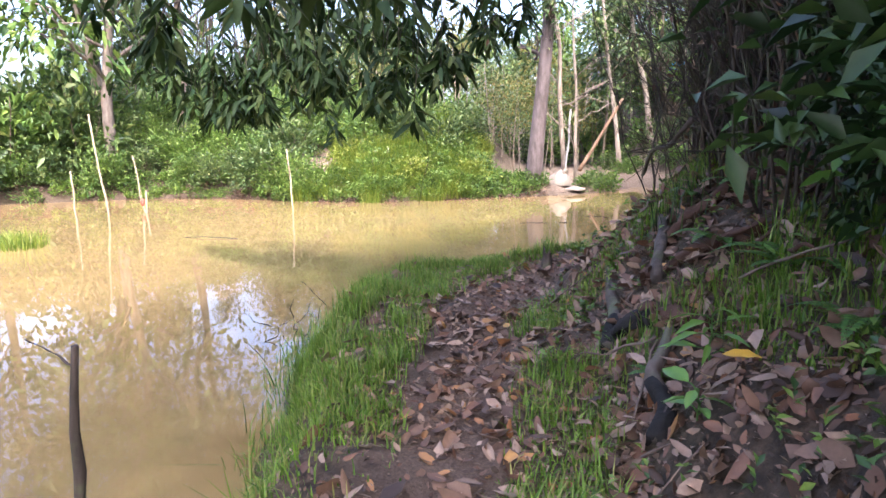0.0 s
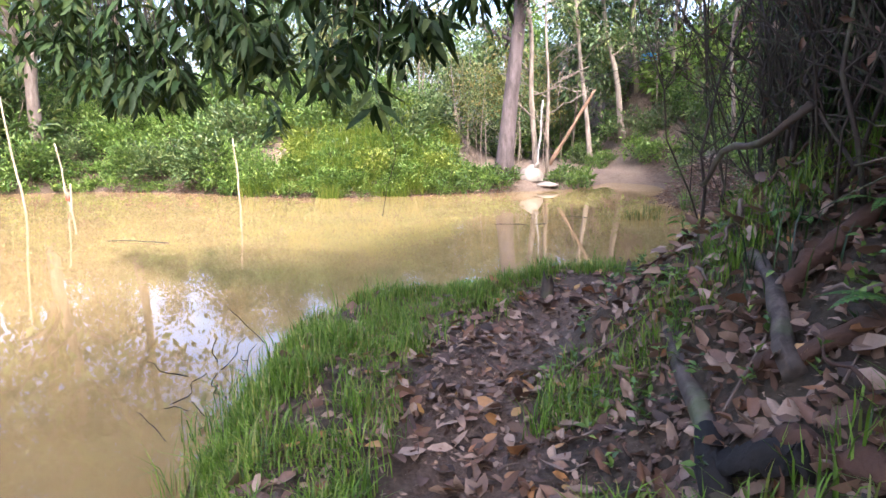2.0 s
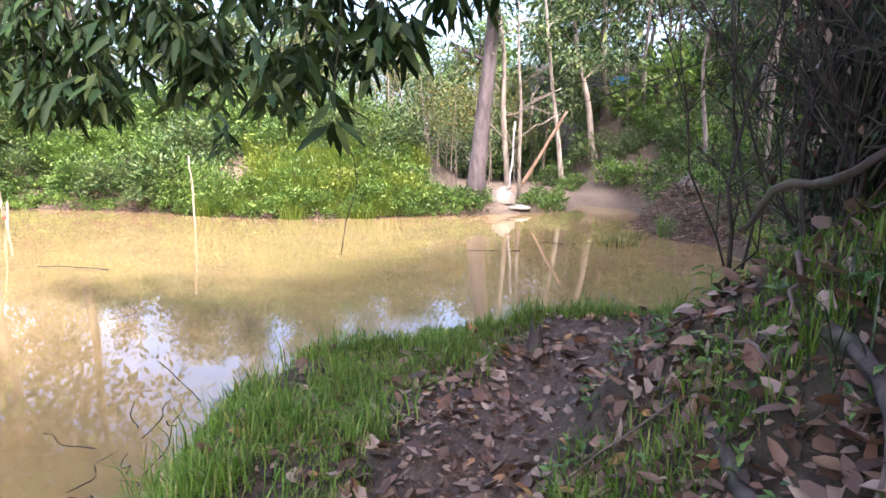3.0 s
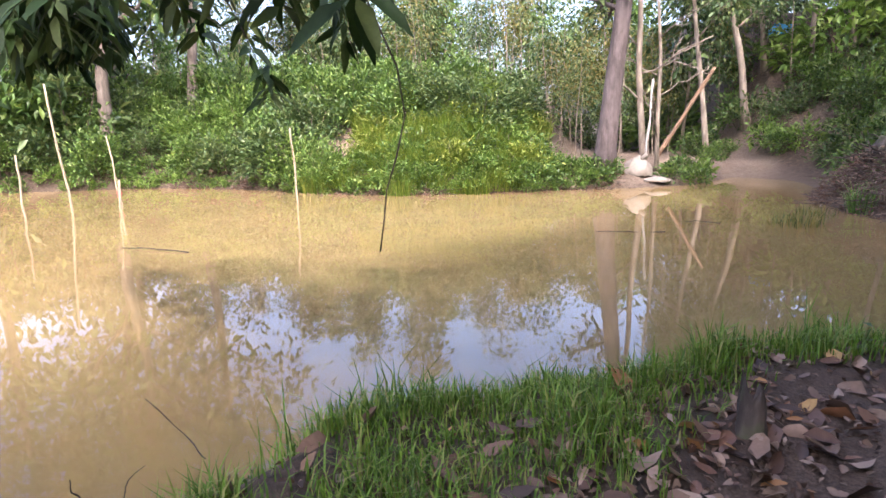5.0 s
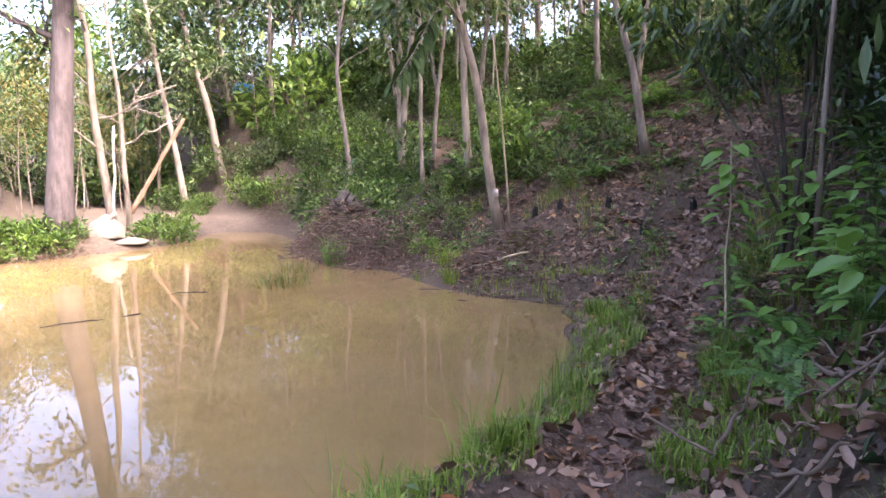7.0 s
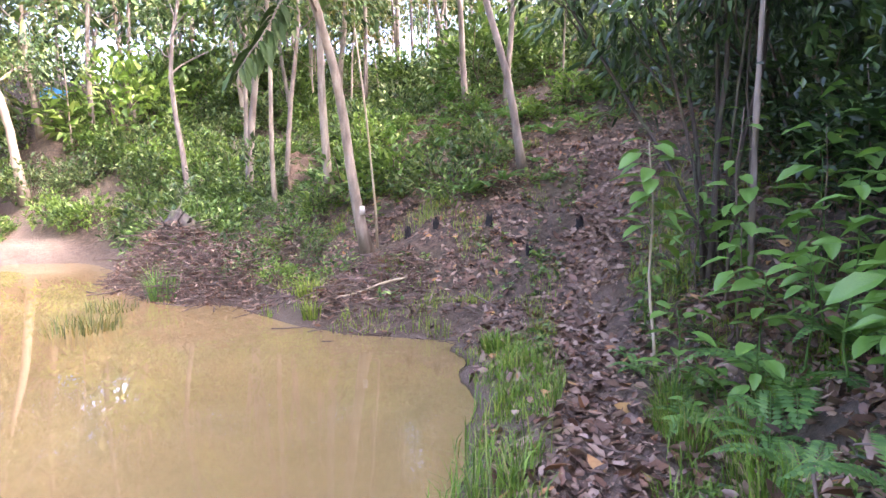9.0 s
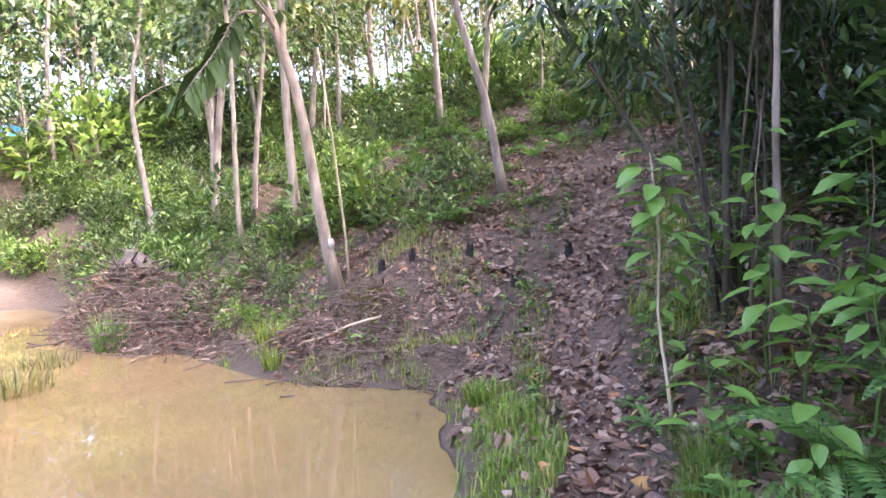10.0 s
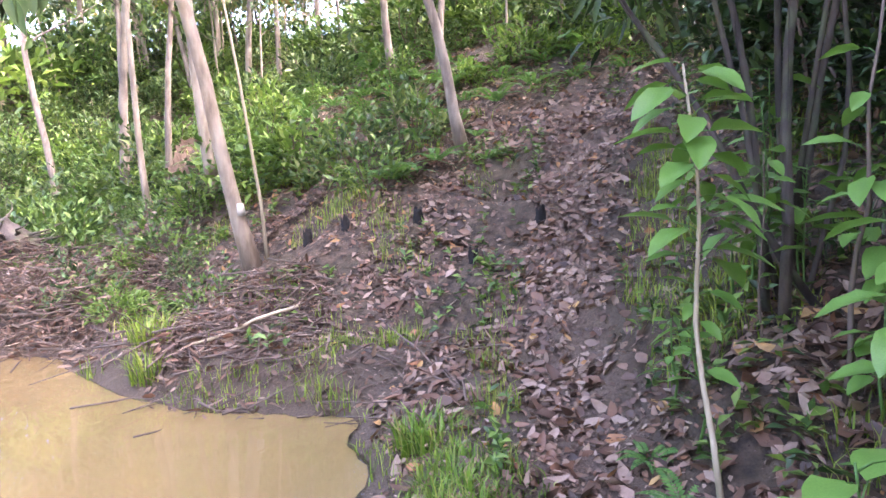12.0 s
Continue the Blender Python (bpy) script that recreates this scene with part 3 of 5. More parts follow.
S = spots_in(r, 24, lambda x, y: sd(x, y) > 0.45 and not (x > 7.9 and y < 17.5), 5.9, 9.6, 16.6, 24.5, 0.5)
for x, y in S:
    c = copy_thing(slope_b[int(r.integers(0, 3))], pose(x, y, on_ground(x, y) - 0.05, 0, 0, r.uniform(0, 360)))
    s = r.uniform(0.4, 0.85)
    c.scale = (s, s, s)

# the dark thicket beside the trail; shade is put into its leaf colour
dark = [make_bush("thicket_shrub", 270 + k, 1.1, 2.2, 2800, 0.12, M_shaded, "dense shrub of the shady thicket, leaves coloured dark for shade", "thicket", stems=16) for k in range(3)]
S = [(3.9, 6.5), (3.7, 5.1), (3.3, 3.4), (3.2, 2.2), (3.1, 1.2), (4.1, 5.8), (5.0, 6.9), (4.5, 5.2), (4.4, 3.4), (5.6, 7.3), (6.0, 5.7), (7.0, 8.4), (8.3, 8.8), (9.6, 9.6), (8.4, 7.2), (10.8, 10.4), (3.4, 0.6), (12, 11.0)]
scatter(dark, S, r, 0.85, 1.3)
# taller copies behind, added to block sky and deepen the shade
for x, y in [(8.9, 8.0), (10.1, 8.9), (11.3, 9.7), (12.6, 10.6), (13.8, 12.0), (9.7, 7.2), (4.7, 4.2), (4.9, 2.6), (5.4, 5.8), (4.1, 1.0), (6.6, 7.0), (15.2, 13.4)]:
    c = copy_thing(dark[int(r.integers(0, 3))], pose(x, y, on_ground(x, y) - 0.1, 0, 0, r.uniform(0, 360)))
    s = r.uniform(1.5, 1.9)
    c.scale = (s, s, s * 1.15)
for x, y in [(2.95, 4.7), (2.85, 5.6), (3.05, 6.4), (2.8, 3.8), (3.3, 7.2), (2.75, 2.9)]:
    c = copy_thing(dark[int(r.integers(0, 3))], pose(x, y, on_ground(x, y) - 0.1, 0, 0, r.uniform(0, 360)))
    s = r.uniform(0.75, 0.95)
    c.scale = (s * 0.7, s * 0.7, s * 1.4)
# trees added to block light over the trail, several unseen behind the walker
canopy = [make_tree("shade_tree", 290 + k, 9.5 + k, 0.12, 0.42, 3.6, 0.23, 20, 50, M_bark_dark, M_shaded, (-0.1, 0.05), "leaning dark-barked tree added to shade the trail", "shade trees", spread=0.7) for k in range(2)]
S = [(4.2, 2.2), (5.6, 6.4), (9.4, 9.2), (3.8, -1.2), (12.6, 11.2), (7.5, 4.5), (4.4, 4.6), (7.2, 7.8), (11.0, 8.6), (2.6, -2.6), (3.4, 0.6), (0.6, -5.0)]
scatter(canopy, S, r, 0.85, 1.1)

# scrub that fills the foot of the slope behind the clearing
S = spots_in(r, 62, lambda x, y: sd(x, y) > 1.0 and not (x < 6.3 and y < 31) and not on_steps(x, y), 4.8, 16, 22, 40, 0.95)
for x, y in S:
    c = copy_thing(under[2 * int(r.integers(0, 2))], pose(x, y, on_ground(x, y) - 0.1, 0, 0, r.uniform(0, 360)))
    s = r.uniform(0.35, 0.75)
    c.scale = (s, s, s)

# bushes that close the ridge
for x, y in spots_in(r, 46, lambda x, y: 9.5 < sd(x, y) < 17, 13, 32, 14, 40, 1.2):
    c = copy_thing(under[2 * int(r.integers(0, 2))], pose(x, y, on_ground(x, y) - 0.1, 0, 0, r.uniform(0, 360)))
    s = r.uniform(0.55, 1.05)
    c.scale = (s, s, s)

# thin young trees along the ridge
for x, y in spots_in(r, 46, lambda x, y: sd(x, y) > 8, 12, 30, 14, 36, 0.9):
    c = copy_thing(mid[int(r.integers(0, 2))], pose(x, y, on_ground(x, y) - 0.1, r.uniform(-4, 4), r.uniform(-4, 4), r.uniform(0, 360)))
    s = r.uniform(0.6, 1.0)
    c.scale = (s, s, s)

# tall scrub that closes the pond's far corner
for x, y in [(-21.5, 22.8), (-23.5, 21), (-25.5, 19.5), (-19.5, 24.5), (-27, 17.5), (-22, 25), (-25, 23), (-28, 21), (-28.5, 14), (-29, 9), (-20.5, 27), (-29, 17)]:
    c = copy_thing(under[int(r.integers(0, 3)) // 2 * 2], pose(x, y, on_ground(x, y) - 0.1, 0, 0, r.uniform(0, 360)))
    s = r.uniform(1.3, 2.1)
    c.scale = (s, s, s * 1.2)

# ---- the near bank: grass, litter, wood and plants ----
def grass_field(name, seed, n, box, test, hlo, hhi, w, mat_, label):
    r = np.random.default_rng(seed)
    x, y = r.uniform(box[0], box[1], n), r.uniform(box[2], box[3], n)
    p = test(x, y)
    k = r.uniform(0, 1, n) < p
    x, y, p = x[k], y[k], p[k]
    z = height(x, y)
    az = r.uniform(0, 6.28, len(x)) + 3 * vnoise(x, y, 1.5, 6)
    D = np.stack([np.cos(az), np.sin(az), 0 * az], 1)
    h = r.uniform(hlo, hhi, len(x)) * (0.35 + 1.3 * vnoise(x, y, 3.2, 9) ** 1.5)
    V, F = blades(np.stack([x, y, z - 0.01], 1), D, h, w * r.uniform(0.6, 1.3, len(x)), r.uniform(0.1, 0.9, len(x)))
    return tagged(piece(name, V, F, mat_), label, "grass", kind="stuff")


def edge_test(x, y):
    d, t = shore_d(x, y), trail_d(x, y)
    rim = smooth((d + 0.02) / 0.15) * smooth((1.75 - d) / 0.8) * smooth((5.0 - x) / 1.5)
    inner = smooth((vnoise(x, y, 1.3, 11) - 0.48) / 0.15) * smooth(d / 0.4) * smooth((5.5 - d) / 1.5) * 0.6
    p = np.maximum(rim * (0.1 + 0.9 * smooth((vnoise(x, y, 2.6, 12) - 0.3) / 0.3)), inner)
    return p * smooth((t - 0.14 - 0.26 * vnoise(x, y, 2.3, 13)) / 0.2) * (d > -0.03)


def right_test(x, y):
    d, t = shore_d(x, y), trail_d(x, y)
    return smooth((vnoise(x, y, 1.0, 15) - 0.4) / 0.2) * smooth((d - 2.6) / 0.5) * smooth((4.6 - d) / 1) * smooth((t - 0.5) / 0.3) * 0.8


grass_field("bank_grass", 31, 380000, (-2.2, 6.5, -0.5, 12.0), edge_test, 0.07, 0.22, 0.009, M_grass, "short green grass along the edge of the pond")
grass_field("waterside_grass", 34, 90000, (-2.2, 5.5, -0.5, 12.0), lambda x, y: smooth((0.42 - np.abs(shore_d(x, y) - 0.18)) / 0.25) * smooth((vnoise(x, y, 3.1, 21) - 0.42) / 0.2) * smooth((5.5 - x) / 1.5) * 0.55,
            0.2, 0.46, 0.009, M_grass, "long green grass hanging over the water's edge")
# these blades take the darkened thicket colour, so their shade is painted in
grass_field("shade_grass", 32, 60000, (0.9, 8.5, 0.0, 12.0), right_test, 0.12, 0.36, 0.008, M_shaded, "long grass beside the path, coloured dark for shade")
grass_field("shore_sprouts", 33, 50000, (5.0, 12.0, 9.5, 19.0), lambda x, y: smooth((vnoise(x, y, 1.9, 17) - 0.56) / 0.12) * (shore_d(x, y) > 0) * smooth((trail_d(x, y) - 0.35) / 0.2) * 0.7,
            0.08, 0.26, 0.009, M_tallgrass, "scattered grass sprouts on the muddy slope")


def leaf_mesh(name, material, ratio, droop, fold, seed, wide=0.42, n=7):
    """One leaf a metre long, to be scaled: a curved blade with a midrib."""
    r = np.random.default_rng(seed)
    t = np.linspace(0, 1, n)
    w = ratio / 2 * np.sin(np.pi * t ** (math.log(0.5) / math.log(wide))) ** 0.8
    w[0], w[-1] = 0.012, 0.004
    tw = r.uniform(-0.35, 0.35)
    V = []
    for s in (-1, -0.5, 0, 0.5, 1):
        V.append(np.stack([s * w, t, -droop * t * t + fold * np.abs(s) * w * 2 + tw * s * w * t + 0.02 * np.sin(t * 17 + s * 2) * abs(s)], 1))
    V = np.stack(V, 1).reshape(-1, 3)
    F = [(i * 5 + j, i * 5 + j + 1, i * 5 + j + 6, i * 5 + j + 5) for i in range(n - 1) for j in range(4)]
    me = mesh_np(name, V, np.array(F))
    me.materials.append(material)
    me.polygons.foreach_set("use_smooth", np.ones(len(me.polygons), bool))
    return me


def place_leaf(name, me, parent, at, toward, size, spin=0.0):
    ob = new(name, me)
    ob.parent = parent
    q = Vector(toward).to_track_quat("Y", "Z").to_matrix().to_4x4()
    ob.matrix_basis = Matrix.Translation(at) @ q @ Matrix.Rotation(spin, 4, "Y") @ Matrix.Diagonal((size, size, size, 1))
    return ob


DRY = [leaf_mesh("fallen_leaf", [M_litter, M_litter, M_litter, M_litter_warm][k % 4], 0.42 + 0.05 * (k % 3), [0.1, -0.15, 0.3, 0.05][k % 4], [0.3, -0.2, 0.5, 0.1][k % 4], 400 + k, n=6) for k in range(8)]


def litter_density(x, y):
    d, t = shore_d(x, y), trail_d(x, y)
    trail = np.exp(-(t / 0.75) ** 2)
    slope = smooth((x - 5) / 1.3) * smooth((12.5 - d) / 3) * (0.12 + 0.75 * smooth((vnoise(x, y, 1.1, 19) - 0.25) / 0.5))
    side = (0.45 * smooth((d - 0.5) / 0.4) + 0.4 * smooth((d - 1.8) / 0.6)) * smooth((8 - x) / 2)
    return np.clip(np.maximum(np.maximum(trail, slope), side), 0, 1) * (d > 0.12) * (0.3 + 0.7 * smooth((vnoise(x, y, 2.0, 20) - 0.25) / 0.3))


def lay_litter():
    r = np.random.default_rng(44)
    n = 270000
    x, y = r.uniform(-1.5, 15, n), r.uniform(-0.5, 23, n)
    k = r.uniform(0, 1, n) < litter_density(x, y) * np.where(x > 7, 0.95, 0.6)
    x, y = x[k], y[k]
    z = height(x, y)
    gx, gy = (height(x + 0.05, y) - z) / 0.05, (height(x, y + 0.05) - z) / 0.05
    N = unit(np.stack([-gx, -gy, np.ones_like(gx)], 1) + r.normal(size=(len(x), 3)) * 0.4)
    az = r.uniform(0, 6.28, len(x))
    D = np.stack([np.cos(az), np.sin(az), 0 * az], 1)
    D = unit(D - N * (D * N).sum(1)[:, None])
    L = (0.035 + 0.125 * r.uniform(0, 1, len(x)) ** 1.5) * np.where(x > 7, 1.05, 1.0)
    P = np.stack([x, y, z + 0.008 + r.uniform(0, 0.02, len(x))], 1) - D * L[:, None] * 0.5
    near = np.where((trail_d(x, y) < 0.9) & (y > 1.0) & (y < 8.5) & (L > 0.07))[0][:290]
    rest = np.setdiff1d(np.arange(len(x)), near)
    root = empty("leaf_litter", label="dry brown fallen leaves strewn over the path", category="leaves", kind="stuff")
    for i in near:
        ob = new("fallen_leaf", DRY[int(r.integers(0, 8))])
        ob.parent = root
        m = Matrix((unit(np.cross(D[i], N[i])), D[i], N[i])).transposed().to_4x4()
        s = float(L[i]) * 0.85
        ob.matrix_basis = Matrix.Translation(P[i]) @ m @ Matrix.Diagonal((s, s, s, 1))
    for part_i, (share, mt) in enumerate(((0, M_litter), (1, M_litter_warm))):
        pick = rest[(r.uniform(0, 1, len(rest)) < 0.07) == bool(share)]
        fine = pick[(trail_d(x[pick], y[pick]) < 1.6) | (x[pick] < 5)]
        coarse = np.setdiff1d(pick, fine)
        for rows, make in ((fine, leaves8), (coarse, leaves4)):
            bend = r.uniform(-0.5, 0.6, len(rows)) if make is leaves8 else r.uniform(-0.4, 0.5, (len(rows), 1))
            V, F = make(P[rows], D[rows], N[rows], L[rows], L[rows] * r.uniform(0.32, 0.62, len(rows)), r.uniform(-0.3, 0.45, (len(rows), 1)), bend)
            tagged(piece("litter_layer", V, F, mt, smooth=True), ("dry grey-brown leaf litter on the ground", "rust-coloured fallen leaves among the litter")[part_i], "leaves", kind="stuff")


def lay_crumbs():
    """Small broken leaves and chips that cover the soil between the whole leaves."""
    r = np.random.default_rng(47)
    n = 170000
    x, y = r.uniform(-1.5, 13, n), r.uniform(-0.3, 19, n)
    k = (r.uniform(0, 1, n) < 0.25 + 0.75 * litter_density(x, y)) & (shore_d(x, y) > 0.05) & (y < 7 + 1.2 * np.abs(x + 1)) & (y > 0.55 * x - 0.5 + 1.3 * np.maximum(x - 4, 0) * 0.2)
    x, y = x[k], y[k]
    D = r.normal(size=(len(x), 3)) * [1, 1, 0.35]
    L = r.uniform(0.012, 0.05, len(x))
    P = np.stack([x, y, height(x, y) + r.uniform(0.002, 0.02, len(x))], 1)
    V, F = leaves4(P, D, r.normal(size=P.shape) * 0.5 + [0, 0, 1], L, L * r.uniform(0.25, 0.7, len(x)))
    tagged(piece("leaf_crumbs", V, F, M_litter), "broken brown leaf crumbs and chips on the soil", "leaves", kind="stuff")


lay_litter()
lay_crumbs()


def litter_twigs():
    r = np.random.default_rng(45)
    n = 900
    x, y = r.uniform(0, 13, n), r.uniform(0, 18, n)
    k = (shore_d(x, y) > 0.15) & (r.uniform(0, 1, n) < np.maximum(litter_density(x, y), 0.15))
    parts = []
    for a, b in zip(x[k], y[k]):
        az, ln = r.uniform(0, 6.28), r.uniform(0.08, 0.5)
        c, e = a + np.cos(az) * ln, b + np.sin(az) * ln
        parts.append(tube(wobble((a, b, on_ground(a, b) + 0.012), (c, e, on_ground(c, e) + 0.02), 4, 0.02, r), np.linspace(0.005, 0.002, 4) * r.uniform(0.7, 1.8), 4))
    V, F = merge(parts)
    tagged(piece("twig_litter", V, F, M_twig, smooth=True), "thin dead twigs lying in the leaf litter", "twigs", kind="stuff")


litter_twigs()


def branch_tree(parts, r, a, d, length, radius, depth, spread=0.55, kids=4, ends=None, lift=0.1):
    """Recursive twigs, collected in parts."""
    d = unit(np.asarray(d, float))
    b = np.asarray(a, float) + d * length
    P = wobble(a, b, 6 if depth else 4, 0.09 * length, r)
    parts.append(tube(P, np.linspace(radius, radius * 0.45, len(P)), 5 if depth else 4))
    if ends is not None:
        ends.append((P[-1], d))
    if depth:
        for k in range(kids):
            u = r.uniform(0.3, 1.0)
            i = min(int(u * (len(P) - 1)), len(P) - 1)
            nd = unit(d + r.normal(size=3) * spread + np.array([0, 0, lift]))
            branch_tree(parts, r, P[i], nd, length * r.uniform(0.3, 0.52), radius * 0.5, depth - 1, spread, kids, ends, lift)


def dead_shrub(x, y, seed, h, n, label, fill=True):
    """Bare dark stems with tangled twigs and a few hanging dry leaves."""
    r = np.random.default_rng(seed)
    root = empty("dead_shrub", x, y, on_ground(x, y) - 0.03, label, "shrub", "tangled shrubs of the thicket")
    ends = []
    for k in range(n):
        parts = []
        az = r.uniform(0, 6.28)
        base = np.array([np.cos(az) * 0.3 * r.uniform(0, 1), np.sin(az) * 0.3 * r.uniform(0, 1), 0])
        branch_tree(parts, r, base, (r.normal() * 0.22, r.normal() * 0.22, 1), h * r.uniform(0.6, 1.1), r.uniform(0.006, 0.015), 2, 0.5, 6, ends, 0.0)
        V, F = merge(parts)
        piece("stem", V, F, M_bark_dark, root, True)
    if fill:
        E = np.array([e for e, _ in ends])
        E = E[r.uniform(0, 1, len(E)) < 0.15]
        D = r.normal(size=E.shape) * 0.6 + np.array([0, 0, -0.8])
        ln = r.uniform(0.04, 0.09, len(E))
        V, F = leaves4(E, D, r.normal(size=E.shape), ln, ln * 0.45)
        piece("dry_foliage", V, F, M_litter, root)
    return root


for k, (x, y, h) in enumerate([(2.4, 6.15, 1.5), (2.35, 5.3, 2.2), (2.6, 6.4, 2.4), (2.9, 5.7, 2.6), (2.7, 4.7, 2.5), (3.1, 6.9, 2.3), (2.5, 4.0, 2.4), (2.2, 5.75, 2.3), (2.15, 6.45, 2.0), (2.3, 4.95, 2.4), (2.3, 4.3, 2.3)]):
    dead_shrub(x, y, 500 + k, h, 9, "tangled dark leafless shrub with bare stems in the thicket")


def log_piece(name, a, b, ra, rb, seed, material, label, category="log", charred=0.0, bend=0.04):
    """A worn log from a to b; a share of its end is charred."""
    r = np.random.default_rng(seed)
    P = wobble(a, b, 12, bend, r)
    R = np.linspace(ra, rb, 12) * (1 + 0.12 * r.normal(size=12))
    V, F = tube(P, R, 12)
    V = V + (vnoise(V[:, 0] + V[:, 2] * 3, V[:, 1], 25, seed)[:, None] - 0.5) * ra * 0.9 + (vnoise(V[:, 0] * 1.5 - V[:, 2], V[:, 1] + V[:, 2], 60, seed + 1)[:, None] - 0.5) * ra * 0.5
    root = empty(name, *P[0], label=label, category=category)
    body = piece("log_body", V - P[0], F, material, root, True)
    if charred:
        k = int(12 * (1 - charred))
        V2, F2 = tube(P[k:] - P[0], R[k:] * 1.12, 12)
        V2 = V2 + (vnoise(V2[:, 0] * 2 + V2[:, 2] * 3, V2[:, 1], 30, seed)[:, None] - 0.5) * ra * 0.6
        piece("charred_end", V2, F2, M_char, root, True, "blackened charred end")
    return root


def gz(x, y, up=0.0):
    return (x, y, on_ground(x, y) + up)


log_piece("log", gz(1.62, 6.3, 0.0), gz(1.3, 4.05, 0.06), 0.03, 0.045, 1, M_log, "grey weathered log with a charred end beside the path", charred=0.2, bend=0.08)
log_piece("log", gz(1.86, 5.7, 0.0), gz(1.62, 4.3, 0.03), 0.03, 0.042, 2, M_log, "thick grey log lying among leaves beside the path", bend=0.08)
log_piece("log", gz(1.6, 3.75, 0.02), gz(1.4, 3.05, 0.02), 0.03, 0.045, 3, M_log, "short log with a burnt black end", charred=0.45, bend=0.07)
log_piece("rotten_log", gz(1.72, 4.75, 0.06), gz(2.4, 4.95, 0.04), 0.04, 0.055, 4, M_rot, "crumbling red-brown rotten log under the thicket", bend=0.08)
log_piece("rotten_log", gz(1.55, 4.45, 0.04), gz(2.15, 4.1, 0.04), 0.05, 0.04, 5, M_rot, "crumbling red-brown rotten wood among leaves")
log_piece("rotten_log", gz(1.5, 4.1, 0.03), gz(1.75, 3.6, 0.03), 0.05, 0.035, 9, M_rot, "splintered piece of red-brown rotten wood")
log_piece("charred_log", gz(1.36, 4.25, 0.04), gz(1.52, 3.95, 0.05), 0.06, 0.05, 10, M_char, "short blackened piece of charred wood", bend=0.03)
log_piece("fallen_branch", gz(1.75, 5.95, 0.32), gz(1.95, 5.1, 0.62), 0.013, 0.022, 6, M_bark_dark, "dark dead branch propped over the grass", "branch", bend=0.09)
log_piece("fallen_branch", (2.5, 4.6, 1.7), (2.15, 4.1, 2.6), 0.02, 0.012, 7, M_twig, "pale dead branch leaning out of the thicket", "branch", bend=0.08)
log_piece("fallen_branch", (2.35, 5.0, 1.3), (2.2, 4.6, 1.9), 0.02, 0.01, 8, M_twig, "pale forked dead branch leaning out of the thicket", "branch", bend=0.05)
r = np.random.default_rng(61)
for k in range(22):
    x, y = r.uniform(1.5, 2.5), r.uniform(3.4, 6.3)
    az, ln = r.uniform(0, 6.28), r.uniform(0.2, 0.6)
    log_piece("splinter", gz(x, y, r.uniform(0.02, 0.12)), gz(x + np.cos(az) * ln, y + np.sin(az) * ln, r.uniform(0.02, 0.14)), r.uniform(0.006, 0.014), 0.005, 1000 + k, M_rot if k % 2 else M_twig,
              "splintered stick in the heap of rotten wood", "stick", bend=0.04)
for k in range(16):
    x, y = r.uniform(3.0, 4.6), r.uniform(7.8, 8.6)
    az = r.uniform(0, 6.28)
    ln = r.uniform(0.5, 1.1)
    log_piece("dead_stick", gz(x, y, r.uniform(0.05, 0.25)), gz(x + np.cos(az) * ln, y + np.sin(az) * ln * 0.5, r.uniform(0.03, 0.45)), r.uniform(0.006, 0.016), 0.005, 70 + k, M_twig,
              "dead grey stick in a brush heap beside the path", "stick", bend=0.05)


def stump(x, y, seed, h, rad, material, label):
    r = np.random.default_rng(seed)
    n, rings = 14, 6
    a = np.arange(n) / n * 6.283
    V = []
    spikes = h * (0.45 + 0.85 * r.uniform(0, 1, n))
    for i in range(rings):
        t = i / (rings - 1)
        R = rad * (1.35 - 0.5 * t ** 0.5) * (1 + 0.2 * r.normal(size=n) * 0.6)
        V.append(np.stack([np.cos(a) * R, np.sin(a) * R, -0.06 + (spikes + 0.06) * t], 1))
    V.append(np.stack([np.cos(a) * rad * 0.4, np.sin(a) * rad * 0.4, np.full(n, h * 0.45)], 1))
    F = [(i * n + j, i * n + (j + 1) % n, (i + 1) * n + (j + 1) % n, (i + 1) * n + j) for i in range(rings) for j in range(n)]
    ob = piece("stump", np.concatenate(V), np.array(F), material, smooth=False)
    ob.location = gz(x, y)
    return tagged(ob, label, "stump")


stump(0.95, 7.5, 11, 0.2, 0.055, M_log, "small dark jagged stump standing in the grass")
for k, (x, y) in enumerate([(9.0, 15.7), (8.7, 16.1), (9.5, 14.9), (10.1, 13.5), (9.3, 13.9)]):
    stump(x, y, 12 + k, 0.15, 0.06, M_char, "dark rotting stump on the leaf-strewn slope")

BROAD = [leaf_mesh("leaf", M_broad, 0.5, 0.25, 0.15, 420 + k) for k in range(3)]
NARROW = [leaf_mesh("leaf", M_broad, 0.26, 0.35, 0.2, 430 + k, 0.35) for k in range(2)]


